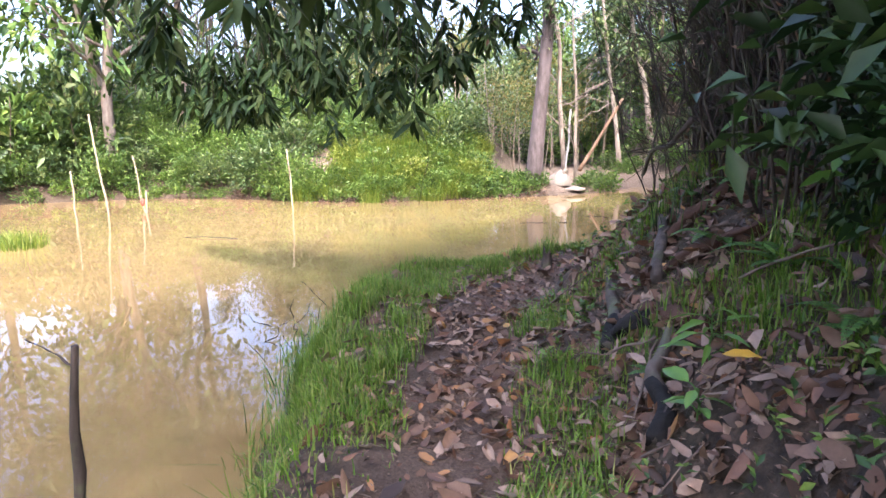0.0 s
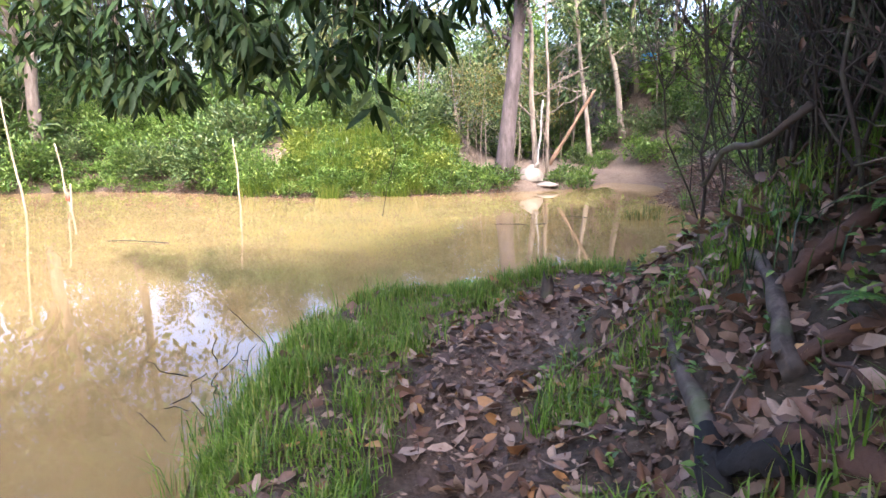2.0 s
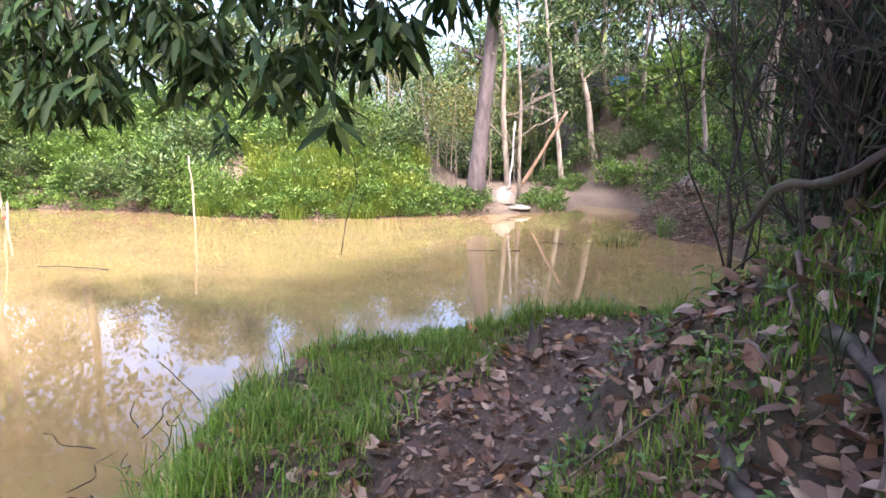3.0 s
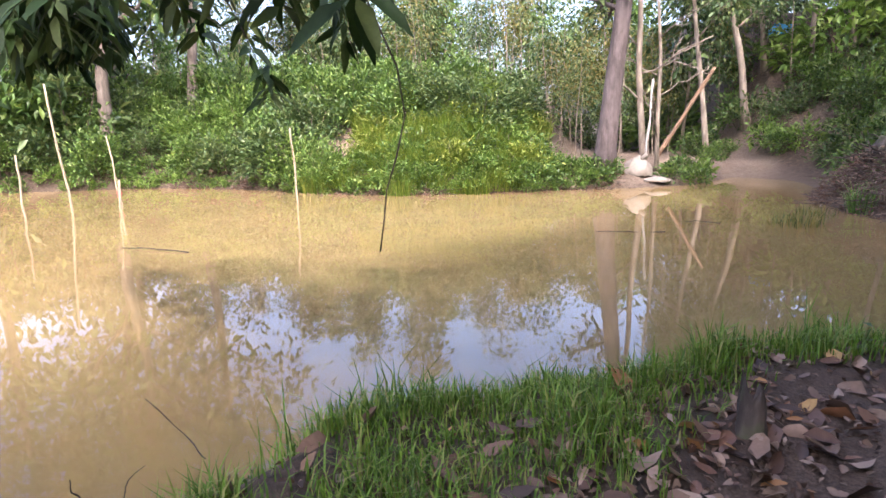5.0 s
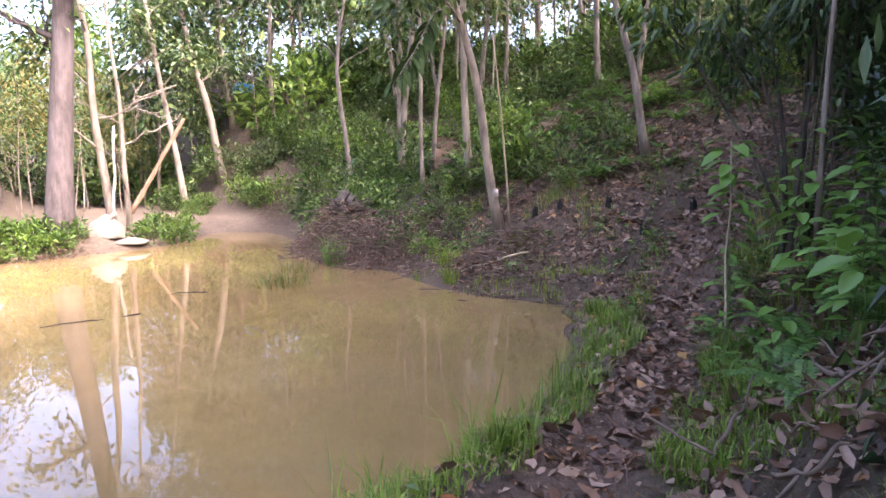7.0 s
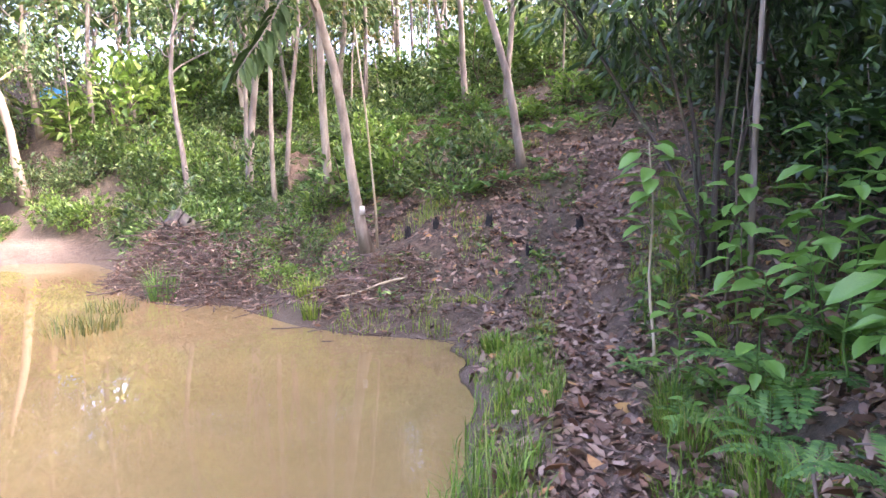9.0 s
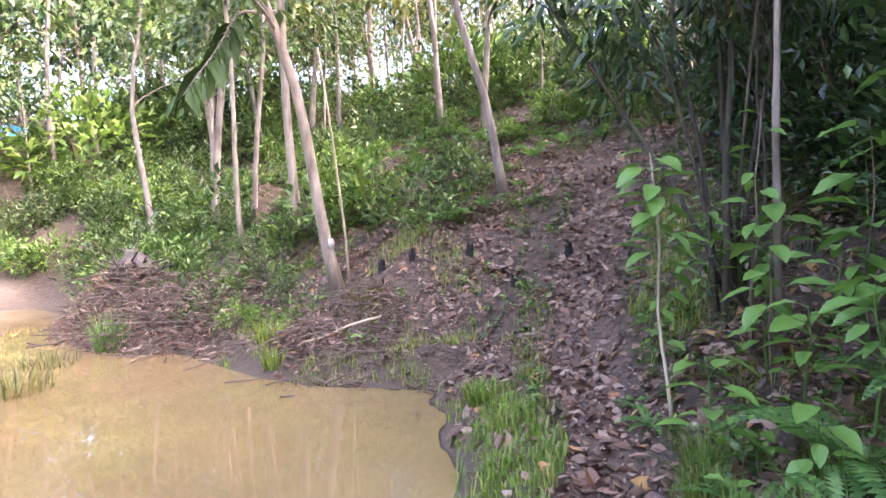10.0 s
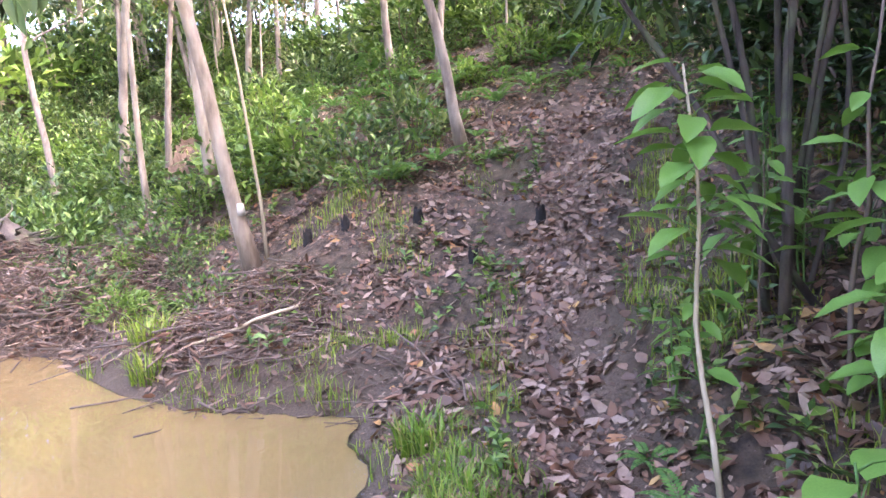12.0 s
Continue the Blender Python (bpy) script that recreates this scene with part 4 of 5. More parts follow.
def broad_plant(x, y, seed, h, n, size, label, stem=M_twig, lean=(0, 0), shape=BROAD, bare=0.35, r0=0.012, name="leafy_plant", group="broad-leaved plants"):
    """A plant with one stem and single large leaves on stalks."""
    r = np.random.default_rng(seed)
    root = empty(name, *gz(x, y, -0.02), label=label, category="plant", group=group)
    P = wobble((0, 0, 0), (lean[0], lean[1], h), 9, 0.05 * h, r)
    V, F = tube(P, np.linspace(r0, r0 * 0.4, 9), 6)
    piece("stem", V, F, stem, root, True)
    for k in range(n):
        u = bare + (1 - bare) * (k + 0.5) / n
        i = u * 8
        a = P[int(i)] * (1 - i % 1) + P[min(int(i) + 1, 8)] * (i % 1)
        az = k * 2.4 + r.uniform(-0.5, 0.5)
        out = np.array([np.cos(az), np.sin(az), r.uniform(0.1, 0.8)])
        s = size * r.uniform(0.65, 1.15)
        b = a + out * s * 0.35
        V, F = tube(np.array([a, (a + b) / 2 + [0, 0, 0.01], b]), [0.004, 0.003, 0.002], 4)
        stalk = piece("leaf_stalk", V, F, M_fern, root)
        place_leaf("leaf", shape[k % len(shape)], root, b, (out[0], out[1], r.uniform(-0.45, 0.35)), s, r.uniform(-0.4, 0.4))
    return root


def fern(x, y, seed, n, L, label, group="ferns", lift=0.8, ribs=True):
    """A rosette of arching fronds with paired leaflets."""
    r = np.random.default_rng(seed)
    root = empty("fern", *gz(x, y, -0.01), label=label, category="fern", group=group)
    for k in range(n):
        az = k * 6.283 / n + r.uniform(-0.4, 0.4)
        ln = L * r.uniform(0.7, 1.15)
        t = np.linspace(0, 1, 22)
        o = np.array([np.cos(az), np.sin(az), 0])
        rise = lift * r.uniform(0.6, 1.2)
        C = o * (t * ln * 0.85)[:, None] + np.array([0, 0, 1.0]) * (ln * (rise * t - rise * 0.85 * t * t))[:, None]
        T = unit(np.gradient(C, axis=0))
        S = unit(np.cross(T, [0, 0, 1.0]))
        U = np.cross(S, T)
        w = 0.3 * ln * np.sin(np.pi * np.clip(t * 0.92 + 0.1, 0, 1)) ** 0.7 * (1 - 0.45 * t)
        sets = []
        for s in (-1, 1):
            sets.append(leaves4(C[2:], S[2:] * s + T[2:] * 0.45 + U[2:] * 0.12, U[2:], w[2:] * 0.6, 0.055 * ln, 0.05, 0.12))
        V, F = merge(sets)
        frond = piece("frond", V, F, M_fern, root)
        if ribs:
            V, F = tube(C, np.linspace(0.004, 0.0015, 22), 4)
            piece("rib", V, F, M_fern, frond, True)
    return root


def leaf_pile(x0, x1, y0, y1, n, h, seed, lo, hi, label):
    """Curled dead leaves heaped loosely on the ground."""
    r = np.random.default_rng(seed)
    x, y = r.uniform(x0, x1, n), r.uniform(y0, y1, n)
    k = (trail_d(x, y) > 0.45) & (r.uniform(0, 1, n) < 0.25 + vnoise(x, y, 2.5, seed))
    x, y = x[k], y[k]
    P = np.stack([x, y, height(x, y) + 0.01 + h * r.uniform(0, 1, len(x)) ** 2], 1)
    L = r.uniform(lo, hi, len(x))
    V, F = leaves8(P, r.normal(size=P.shape) * [1, 1, 0.35], r.normal(size=P.shape) * 0.6 + [0, 0, 1], L, L * r.uniform(0.35, 0.65, len(x)), r.uniform(-0.3, 0.5, (len(x), 1)), r.uniform(-0.6, 0.7, len(x)))
    tagged(piece("leaf_pile", V, F, M_litter, smooth=True), label, "leaves", kind="stuff")


leaf_pile(1.1, 2.9, 2.6, 7.0, 2600, 0.08, 63, 0.04, 0.125, "large curled dead leaves heaped about the rotten wood")
leaf_pile(2.4, 7.6, 7.2, 10.4, 6500, 0.07, 64, 0.04, 0.13, "large curled dead leaves under the thicket")

# plants beside the start of the path
broad_plant(1.68, 3.3, 601, 0.28, 11, 0.17, "bright green seedling with pointed leaves beside the path", M_fern, shape=NARROW, bare=0.2, r0=0.006)
broad_plant(1.55, 2.95, 602, 0.16, 8, 0.13, "low round-leaved green seedling beside the path", M_fern, bare=0.2, r0=0.005)
broad_plant(1.72, 6.15, 603, 0.25, 7, 0.11, "small green seedling beside the path", M_fern, bare=0.3, r0=0.005)
broad_plant(1.45, 5.7, 604, 0.16, 4, 0.1, "small green seedling with two leaves in the litter", M_fern, bare=0.4, r0=0.004)
broad_plant(2.2, 4.4, 605, 0.6, 11, 0.19, "dark green broad-leaved plant at the thicket's edge", M_fern, r0=0.008)
broad_plant(2.35, 3.5, 606, 0.8, 12, 0.2, "dark green broad-leaved plant at the thicket's edge", M_fern, r0=0.008)
for k, (x, y, L) in enumerate([(1.95, 4.2, 0.32), (2.15, 3.7, 0.4), (2.3, 4.9, 0.35), (2.2, 3.0, 0.42), (1.5, 3.6, 0.2), (2.0, 5.2, 0.25), (2.6, 2.6, 0.45)]):
    fern(x, y, 620 + k, 8, L, "green fern with arching fronds in the shade")

# the sapling and the broad-leaved plants where the path turns
broad_plant(6.62, 10.54, 640, 2.05, 36, 0.26, "slim pale-stemmed sapling with broad green leaves", M_pole, (0.4, 0.3), bare=0.52, r0=0.016, name="sapling", group="")
broad_plant(7.1, 10.15, 641, 1.9, 15, 0.19, "brown-stemmed sapling with broad green leaves", M_twig, (0.05, -0.1), bare=0.35, r0=0.014, name="sapling", group="")
for k, (x, y, h, n, s) in enumerate([(6.75, 9.9, 1.0, 13, 0.24), (6.35, 9.6, 0.75, 12, 0.22), (6.75, 9.35, 1.5, 16, 0.26), (5.98, 9.22, 0.85, 13, 0.21), (7.2, 9.2, 1.7, 14, 0.28), (6.4, 8.9, 1.1, 13, 0.25),
                                      (5.6, 8.7, 0.7, 12, 0.2), (7.0, 10.0, 0.5, 9, 0.18), (6.95, 10.75, 0.9, 12, 0.16), (7.3, 11.0, 0.6, 10, 0.14), (5.9, 9.75, 0.35, 8, 0.16), (5.0, 8.6, 0.6, 10, 0.18), (5.6, 9.4, 0.5, 10, 0.19), (5.35, 9.72, 0.25, 7, 0.16), (5.75, 9.98, 0.8, 11, 0.24), (7.6, 10.6, 1.1, 14, 0.17)]):
    broad_plant(x, y, 650 + k, h, n, s, "leafy plant with broad glossy green leaves beside the path", M_fern if h < 1 else M_twig, r0=0.009)
for k, (x, y, L) in enumerate([(5.8, 9.25, 0.95), (5.5, 9.6, 0.5), (6.1, 9.95, 0.4), (5.2, 9.2, 0.55), (6.5, 10.1, 0.35), (4.6, 8.85, 0.5), (6.2, 9.0, 0.8), (6.6, 10.7, 0.35), (6.95, 11.0, 0.3), (4.1, 8.45, 0.45)]):
    fern(x, y, 680 + k, 8, L, "large green fern with arching fronds beside the path", lift=1.0)
for k, (x, y) in enumerate([(5.45, 9.85), (5.75, 10.0), (4.9, 9.2), (5.3, 9.35), (6.05, 10.1), (4.3, 8.9), (5.1, 9.6), (5.6, 9.3)]):
    t_ = make_tuft("grass_tussock", 700 + k, 0.12, 0.36, 130, 0.007, M_grass, "fine-bladed green grass tussock beside the path", "tussocks")
    t_.location = gz(x, y)

for k in range(16):
    rr = np.random.default_rng(760 + k)
    x = rr.uniform(4.6, 8.2)
    y = 8.2 + (x - 4.6) * 0.75 + rr.uniform(-0.7, 0.25)
    broad_plant(x, y, 770 + k, rr.uniform(0.4, 1.5), int(rr.integers(9, 15)), rr.uniform(0.18, 0.3), "leafy plant with broad bright green leaves beside the path", M_fern, r0=0.008)


def seedlings():
    """Small green sprigs scattered over the litter."""
    r = np.random.default_rng(46)
    n = 14000
    x, y = r.uniform(0.8, 17, n), r.uniform(1, 24, n)
    k = (shore_d(x, y) > 0.7) & (trail_d(x, y) > 0.45) & (r.uniform(0, 1, n) < smooth((vnoise(x, y, 0.9, 33) - 0.35) / 0.3) * 0.75)
    x, y = x[k], y[k]
    m = 7
    P = np.repeat(np.stack([x, y, height(x, y) + 0.01], 1), m, 0)
    P[:, 2] += r.uniform(0, 0.16, len(P))
    D = r.normal(size=P.shape) * [1, 1, 0.3] + [0, 0, 0.5]
    L = r.uniform(0.03, 0.07, len(P)) * np.where(P[:, 0] > 6, 1.8, 1.0)
    V, F = leaves4(P, D, r.normal(size=P.shape) * 0.4 + [0, 0, 1], L, L * 0.45)
    tagged(piece("seedling_cover", V, F, M_bush), "small green seedlings sprouting through the litter", "seedlings", kind="stuff")


seedlings()

yellow = new("yellow_leaf", leaf_mesh("yellow_leaf", leaf_material("yellow_dead_leaf", [(0.5, 0.28, 0.03), (0.6, 0.36, 0.05)], 0.5, 0.15), 0.62, 0.1, 0.1, 440))
yellow.matrix_basis = Matrix.Translation(gz(1.8, 3.0, 0.04)) @ pose(0, 0, 0, 4, 6, 75) @ Matrix.Diagonal((0.15, 0.15, 0.15, 1))
tagged(yellow, "bright yellow fallen leaf on the brown litter", "leaf")
orange = new("orange_leaf", leaf_mesh("orange_leaf", M_litter_warm, 0.5, 0.2, 0.2, 441))
orange.matrix_basis = Matrix.Translation(gz(2.75, 8.25, 0.05)) @ pose(0, 0, 0, 10, 6, 40) @ Matrix.Diagonal((0.17, 0.17, 0.17, 1))
tagged(orange, "curled orange-brown fallen leaf beside the path", "leaf")

# the many-stemmed shrub on the corner
def stem_clump():
    r = np.random.default_rng(720)
    root = empty("stem_clump", *gz(7.95, 10.5, -0.05), label="clump of leaning brown stems with hanging leaves above the path", category="shrub")
    tips = []
    for k, (dx, dy, h, rad) in enumerate([(-0.75, 1.5, 3.1, 0.045), (-0.5, 0.8, 3.4, 0.04), (0.1, 0.6, 4.0, 0.05), (-0.2, 0.2, 4.4, 0.05), (0.3, 0.1, 4.6, 0.06), (0.5, -0.3, 4.0, 0.05), (-0.5, -0.4, 3.8, 0.035), (0.1, -0.6, 4.2, 0.03)]):
        ends = []
        base = np.array([r.normal() * 0.12, r.normal() * 0.12, 0])
        tip = np.array([dx, dy, h])
        V, F = tube(wobble(base, tip, 10, 0.14, r), np.linspace(rad, rad * 0.4, 10) * 0.58, 7)
        stem = piece("stem", V, F, M_bark_dark, root, True)
        for q in range(3):
            parts = []
            branch_tree(parts, r, base + (tip - base) * r.uniform(0.5, 0.95), unit(tip - base) * 0.6 + r.normal(size=3) * 0.5, 0.8, rad * 0.3, 1, 0.6, 4, ends)
            V, F = merge(parts)
            piece("branch", V, F, M_bark_dark, stem, True)
        tips += [e for e, _ in ends]
    # the clump's leaves share the thicket's shade-darkened colour
    V, F = crown_leaves(r, np.array(tips), 26, 0.2, 0.17, 0.25, 0.9, True)
    piece("foliage", V, F, M_shaded, root)
    log_piece("thin_trunk", gz(7.2, 9.98), (7.15, 9.9, 4.6), 0.028, 0.02, 721, M_bark, "thin straight grey trunk beside the stem clump", "tree", bend=0.03)


stem_clump()


# ---- the branches that hang over the pond ----
def hanging_tree():
    r = np.random.default_rng(740)
    root = empty("overhanging_tree", *gz(3.5, 4.4, -0.1), label="dark tree whose leafy branches hang out over the pond", category="tree")
    o = np.array(root.location)
    lo_x = [-5.2, -4.7, -4.1, -3.3, -2.5, -1.9, -1.4, -0.8, -0.2, 0.4, 0.9]
    lo_z = [3.1, 2.85, 2.55, 2.5, 2.55, 2.8, 2.5, 2.8, 2.9, 3.2, 3.6]
    tips = [(-0.5, 7.05, 2.32), (-0.75, 7.2, 2.45), (-0.3, 7.3, 2.65), (-0.9, 7.0, 2.5), (-0.2, 7.1, 2.8), (-0.65, 6.9, 2.75), (-1.1, 7.3, 2.7), (-1.4, 9.1, 2.5), (-1.45, 8.9, 2.75), (-2.3, 9.6, 2.15), (-2.4, 9.5, 2.5), (-0.2, 7.8, 3.0), (0.2, 7.5, 3.2)]
    for k in range(165):
        x = r.uniform(-5.2, 0.7)
        z0 = np.interp(x, lo_x, lo_z)
        tips.append((x, 7.6 + 0.4 * max(-1 - x, 0) + r.uniform(-0.4, 0.4), z0 - 0.1 + 1.15 * r.uniform(0, 1) ** 1.5))
    for k in range(12):
        tips.append((r.uniform(-4.8, -2.4), r.uniform(7.9, 9.4), r.uniform(2.6, 3.9)))
    for k in range(26):
        tips.append((r.uniform(-2.4, 0.2), r.uniform(3.7, 4.9), 2.78 + 0.5 * r.uniform(0, 1) ** 1.4))
    tips = np.array(tips)
    parts = [tube(wobble((0, 0, 0), (-1.0, 1.2, 4.6), 9, 0.2, r), np.linspace(0.17, 0.1, 9), 9)]
    main = [wobble((-1.0, 1.2, 4.6), np.array(e) - o, 10, 0.3, r, -0.5) for e in ((-1.0, 8.3, 5.2), (-3.4, 8.4, 5.3), (-5.6, 8.2, 5.0), (0.8, 8.6, 5.2))]
    for P in main:
        parts.append(tube(P, np.linspace(0.08, 0.02, 10), 6))
    allm = np.concatenate([P[4:] for P in main])
    Ps, Ds = [], []
    for t in tips - o:
        a = allm[np.argmin(np.linalg.norm((allm - t) * [1, 1, 0.4], axis=1))]
        parts.append(tube(wobble(a, t + [0, 0, 0.12], 5, 0.1, r, -0.15), np.linspace(0.008, 0.003, 5), 4))
        m = int(r.integers(11, 18))
        az = np.arange(m) * 2.4 + r.uniform(0, 6)
        down = r.uniform(-1.5, -0.1, m)
        Ds.append(np.stack([np.cos(az), np.sin(az), down], 1))
        Ps.append(t + np.stack([0.02 * np.cos(az), 0.02 * np.sin(az), r.uniform(0, 0.3, m)], 1))
    V, F = merge(parts)
    piece("trunk", V, F, M_bark_dark, root, True)
    P, D = np.concatenate(Ps), np.concatenate(Ds)
    L = r.uniform(0.17, 0.31, len(P))
    V, F = leaves8(P, D, r.normal(size=P.shape) * 0.4 + [0, 0, 1], L, L * 0.25, fold=0.2, droop=0.25, wide=0.42)
    piece("foliage", V, F, M_hang, root, label="long narrow dark green leaves in drooping whorls, darkened as if backlit")
    log_piece("hanging_vine", (-0.42, 7.0, 2.9), (-0.5, 7.2, 1.42), 0.004, 0.003, 741, M_bark_dark, "thin dark vine hanging from a branch over the water", "vine", bend=0.13)


hanging_tree()

# ---- the pond: stakes, drift and tufts ----
def stake(x, y, top, rad, seed, label, tape=None):
    r = np.random.default_rng(seed)
    root = empty("stake", x, y, -0.5, label, "stake", "stakes in the pond")
    P = wobble((0, 0, 0), np.array(top) - [x, y, -0.5], 8, 0.05, r)
    V, F = tube(P, np.linspace(rad, rad * 0.7, 8), 7)
    piece("pole", V, F, M_pole, root, True)
    if tape:
        V, F = tube(np.array([P[2] + [0, 0, -0.02], P[2] + [0.02, 0, 0.12], P[2] + [0.03, 0, 0.2]]), [rad * 1.6, rad * 2.6, rad * 1.5], 7)
        piece("cloth_band", V, F, M_red, root, True, "faded red cloth band")


stake(-12.85, 17.68, (-13.1, 17.6, 3.2), 0.035, 801, "tall bleached wooden stake leaning in the pond")
stake(-12.55, 19.15, (-12.85, 19.1, 1.9), 0.03, 802, "bleached stake with a red cloth band in the pond", True)
stake(-12.85, 16.3, (-12.95, 16.4, 1.5), 0.032, 803, "short bleached wooden stake in the pond")
stake(-7.4, 19.6, (-7.55, 19.65, 2.0), 0.032, 804, "slim bleached wooden stake in the pond")
stake(-12.0, 18.4, (-12.05, 18.5, 0.75), 0.04, 805, "thick short bleached stake in the pond")
log_piece("drift_branch", (-7.6, 13.5, 0.0), (-6.1, 13.3, 0.01), 0.006, 0.01, 806, M_bark_dark, "thin dark branch adrift on the pond", "branch", bend=0.05)
log_piece("drift_branch", (0.3, 16.1, 0.0), (1.5, 16.2, 0.01), 0.005, 0.01, 807, M_bark_dark, "thin dark branch adrift on the pond", "branch", bend=0.05)
log_piece("drift_branch", (2.0, 17.5, 0.0), (2.6, 17.3, 0.01), 0.005, 0.009, 808, M_bark_dark, "thin dark branch adrift on the pond", "branch", bend=0.04)
log_piece("broken_stick", (-0.6, 1.75, 0.1), (-0.45, 1.95, 1.55), 0.016, 0.012, 809, M_bark_dark, "dark broken stick standing at the water's edge", "stick", bend=0.04)
log_piece("broken_twig", (-0.46, 1.94, 1.49), (-0.65, 1.98, 1.55), 0.004, 0.002, 810, M_bark_dark, "thin broken side twig on the stick", "twig", bend=0.01)
r = np.random.default_rng(62)
for k in range(14):
    x, y = -1.75 + r.uniform(-0.55, 0.1), r.uniform(5.6, 8.0)
    az = r.uniform(0, 6.28)
    log_piece("water_twig", (x, y, -0.05), (x + np.cos(az) * 0.4, y + np.sin(az) * 0.3, r.uniform(0.05, 0.4)), 0.005, 0.002, 820 + k, M_bark_dark, "dead dark twig sticking out of the shallow water", "twig", bend=0.05)
for k, (x, y, rx, h, n, mt, lab) in enumerate([(3.85, 17.3, 0.5, 0.42, 200, M_yellow, "pale green grass tuft growing out of the pond"), (4.6, 18.6, 0.4, 0.35, 130, M_yellow, "pale green grass tuft growing out of the pond"),
                                               (5.55, 19.0, 0.25, 0.75, 120, M_broad, "tall green reedy clump at the water's edge"), (-10.6, 11.9, 0.6, 0.6, 420, M_tallgrass, "bright grass tuft growing out of the pond"),
                                               (-11.4, 12.3, 0.5, 0.5, 300, M_tallgrass, "bright grass tuft growing out of the pond"), (6.6, 16.0, 0.2, 0.45, 110, M_tallgrass, "yellow-green grass clump on the mud"),
                                               (6.25, 15.4, 0.15, 0.35, 80, M_tallgrass, "yellow-green grass clump on the mud"), (6.64, 12.29, 0.22, 0.26, 170, M_grass, "bright green grass clump beside the muddy path")]):
    t_ = make_tuft("reed_tuft", 840 + k, rx, h, n, 0.016, mt, lab, "tufts at the water")
    t_.location = (x, y, max(on_ground(x, y), -0.05))

# ---- the far bank: the great trunk, the sack and the leaning trees ----
def bare_tree(name, x, y, top, r0, seed, bark, label, limbs=5, leaf=None, limb_len=2.0, from_=0.45, group="", twigs=2, z=None):
    """A tall trunk with forking bare limbs, and leaves high up where there are some."""
    r = np.random.default_rng(seed)
    root = empty(name, x, y, (on_ground(x, y) if z is None else z) - 0.15, label, "tree", group)
    o = np.array(root.location)
    P = wobble((0, 0, 0), np.array(top) - o, 14, 0.02 * top[2], r)
    t = np.linspace(0, 1, 14)
    parts = [tube(P, r0 * (1 - 0.65 * t) + r0 * 0.45 * np.exp(-t * 25), 10)]
    ends = []
    for k in range(limbs):
        u = from_ + (1 - from_) * (k + 0.4) / limbs
        a = P[int(u * 13)]
        d = np.array([np.cos(k * 2.4 + seed), np.sin(k * 2.4 + seed), r.uniform(0.4, 1.0)])
        branch_tree(parts, r, a, d, limb_len * r.uniform(0.6, 1.1), r0 * (1 - 0.6 * u) * 0.4, twigs, 0.5, 4, ends, 0.15)
    V, F = merge(parts)
    piece("trunk", V, F, bark, root, True)
    if leaf:
        V, F = crown_leaves(r, np.array([e for e, _ in ends]), 16, 0.35, 0.24)
        piece("crown", V, F, leaf, root)
    return root


bare_tree("great_tree", 0.45, 25.0, (1.5, 25.2, 13.5), 0.33, 901, M_bark_big, "tall mauve-grey trunk leaning on the far bank", 7, M_forest, 2.4, 0.4)
bare_tree("dead_tree", 1.75, 26.0, (1.1, 26.3, 10.5), 0.12, 902, M_bark_pale, "pale bare dead tree with upright forks", 8, None, 2.6, 0.2)
bare_tree("dead_tree", 2.2, 26.4, (2.0, 26.6, 8.5), 0.08, 903, M_bark_pale, "pale bare dead tree with thin forks", 7, None, 2.0, 0.15)
bare_tree("leaning_tree", 4.8, 33.0, (3.4, 33, 11.5), 0.13, 904, M_bark_pale, "pale leaning tree behind the sandy clearing", 6, M_forest, 2.2, 0.45)
bare_tree("leaning_tree", 6.5, 34.0, (4.2, 34, 12.5), 0.16, 905, M_bark_pale, "pale leaning tree with a forked limb", 6, M_forest, 2.4, 0.4)
log_piece("leaning_timber", (2.6, 31.0, 0.6), (4.6, 31.2, 4.0), 0.09, 0.07, 906, M_plank, "brown timber propped aslant between the trees", "timber", bend=0.02)


def blob(name, seed, size, at, material, label, category):
    """A slumped lump, pinched at the top."""
    r = np.random.default_rng(seed)
    bm = bmesh.new()
    bmesh.ops.create_icosphere(bm, subdivisions=4, radius=1.0)
    for v in bm.verts:
        c = v.co
        k = 1 + 0.22 * (noise.noise(c * 1.7 + Vector((seed, 0, 0)))) + 0.1 * noise.noise(c * 5)
        pinch = 1 - 0.55 * max(c.z, 0) ** 1.5
        v.co = Vector((c.x * size[0] * k * pinch, c.y * size[1] * k * pinch, max(c.z, -0.45) * size[2] * k))
    me = bpy.data.meshes.new(name)
    bm.to_mesh(me)
    bm.free()
    me.materials.append(material)
    me.polygons.foreach_set("use_smooth", np.ones(len(me.polygons), bool))
    ob = new(name, me)
    ob.location = at
    return tagged(ob, label, category)


sack = blob("sack", 3, (0.5, 0.35, 0.42), gz(1.5, 25.15, 0.16), M_sack, "dirty white sack slumped on the far bank", "sack")
neck, nf = tube(np.array([(0.1, 0, 0.25), (0.2, 0, 0.4), (0.3, 0.02, 0.46)]), [0.1, 0.06, 0.09], 8)
piece("tied_neck", neck, nf, M_sack, sack, True)
blob("rag", 5, (0.4, 0.25, 0.12), (2.1, 24.75, on_ground(2.1, 24.75) + 0.05), M_sack, "crumpled white rag at the water's edge", "rag")
log_piece("rope", (1.75, 25.2, 0.95), (1.95, 26.0, 3.3), 0.035, 0.03, 908, M_rope, "pale rope that ties the sack up to a tree", "rope", bend=0.06)

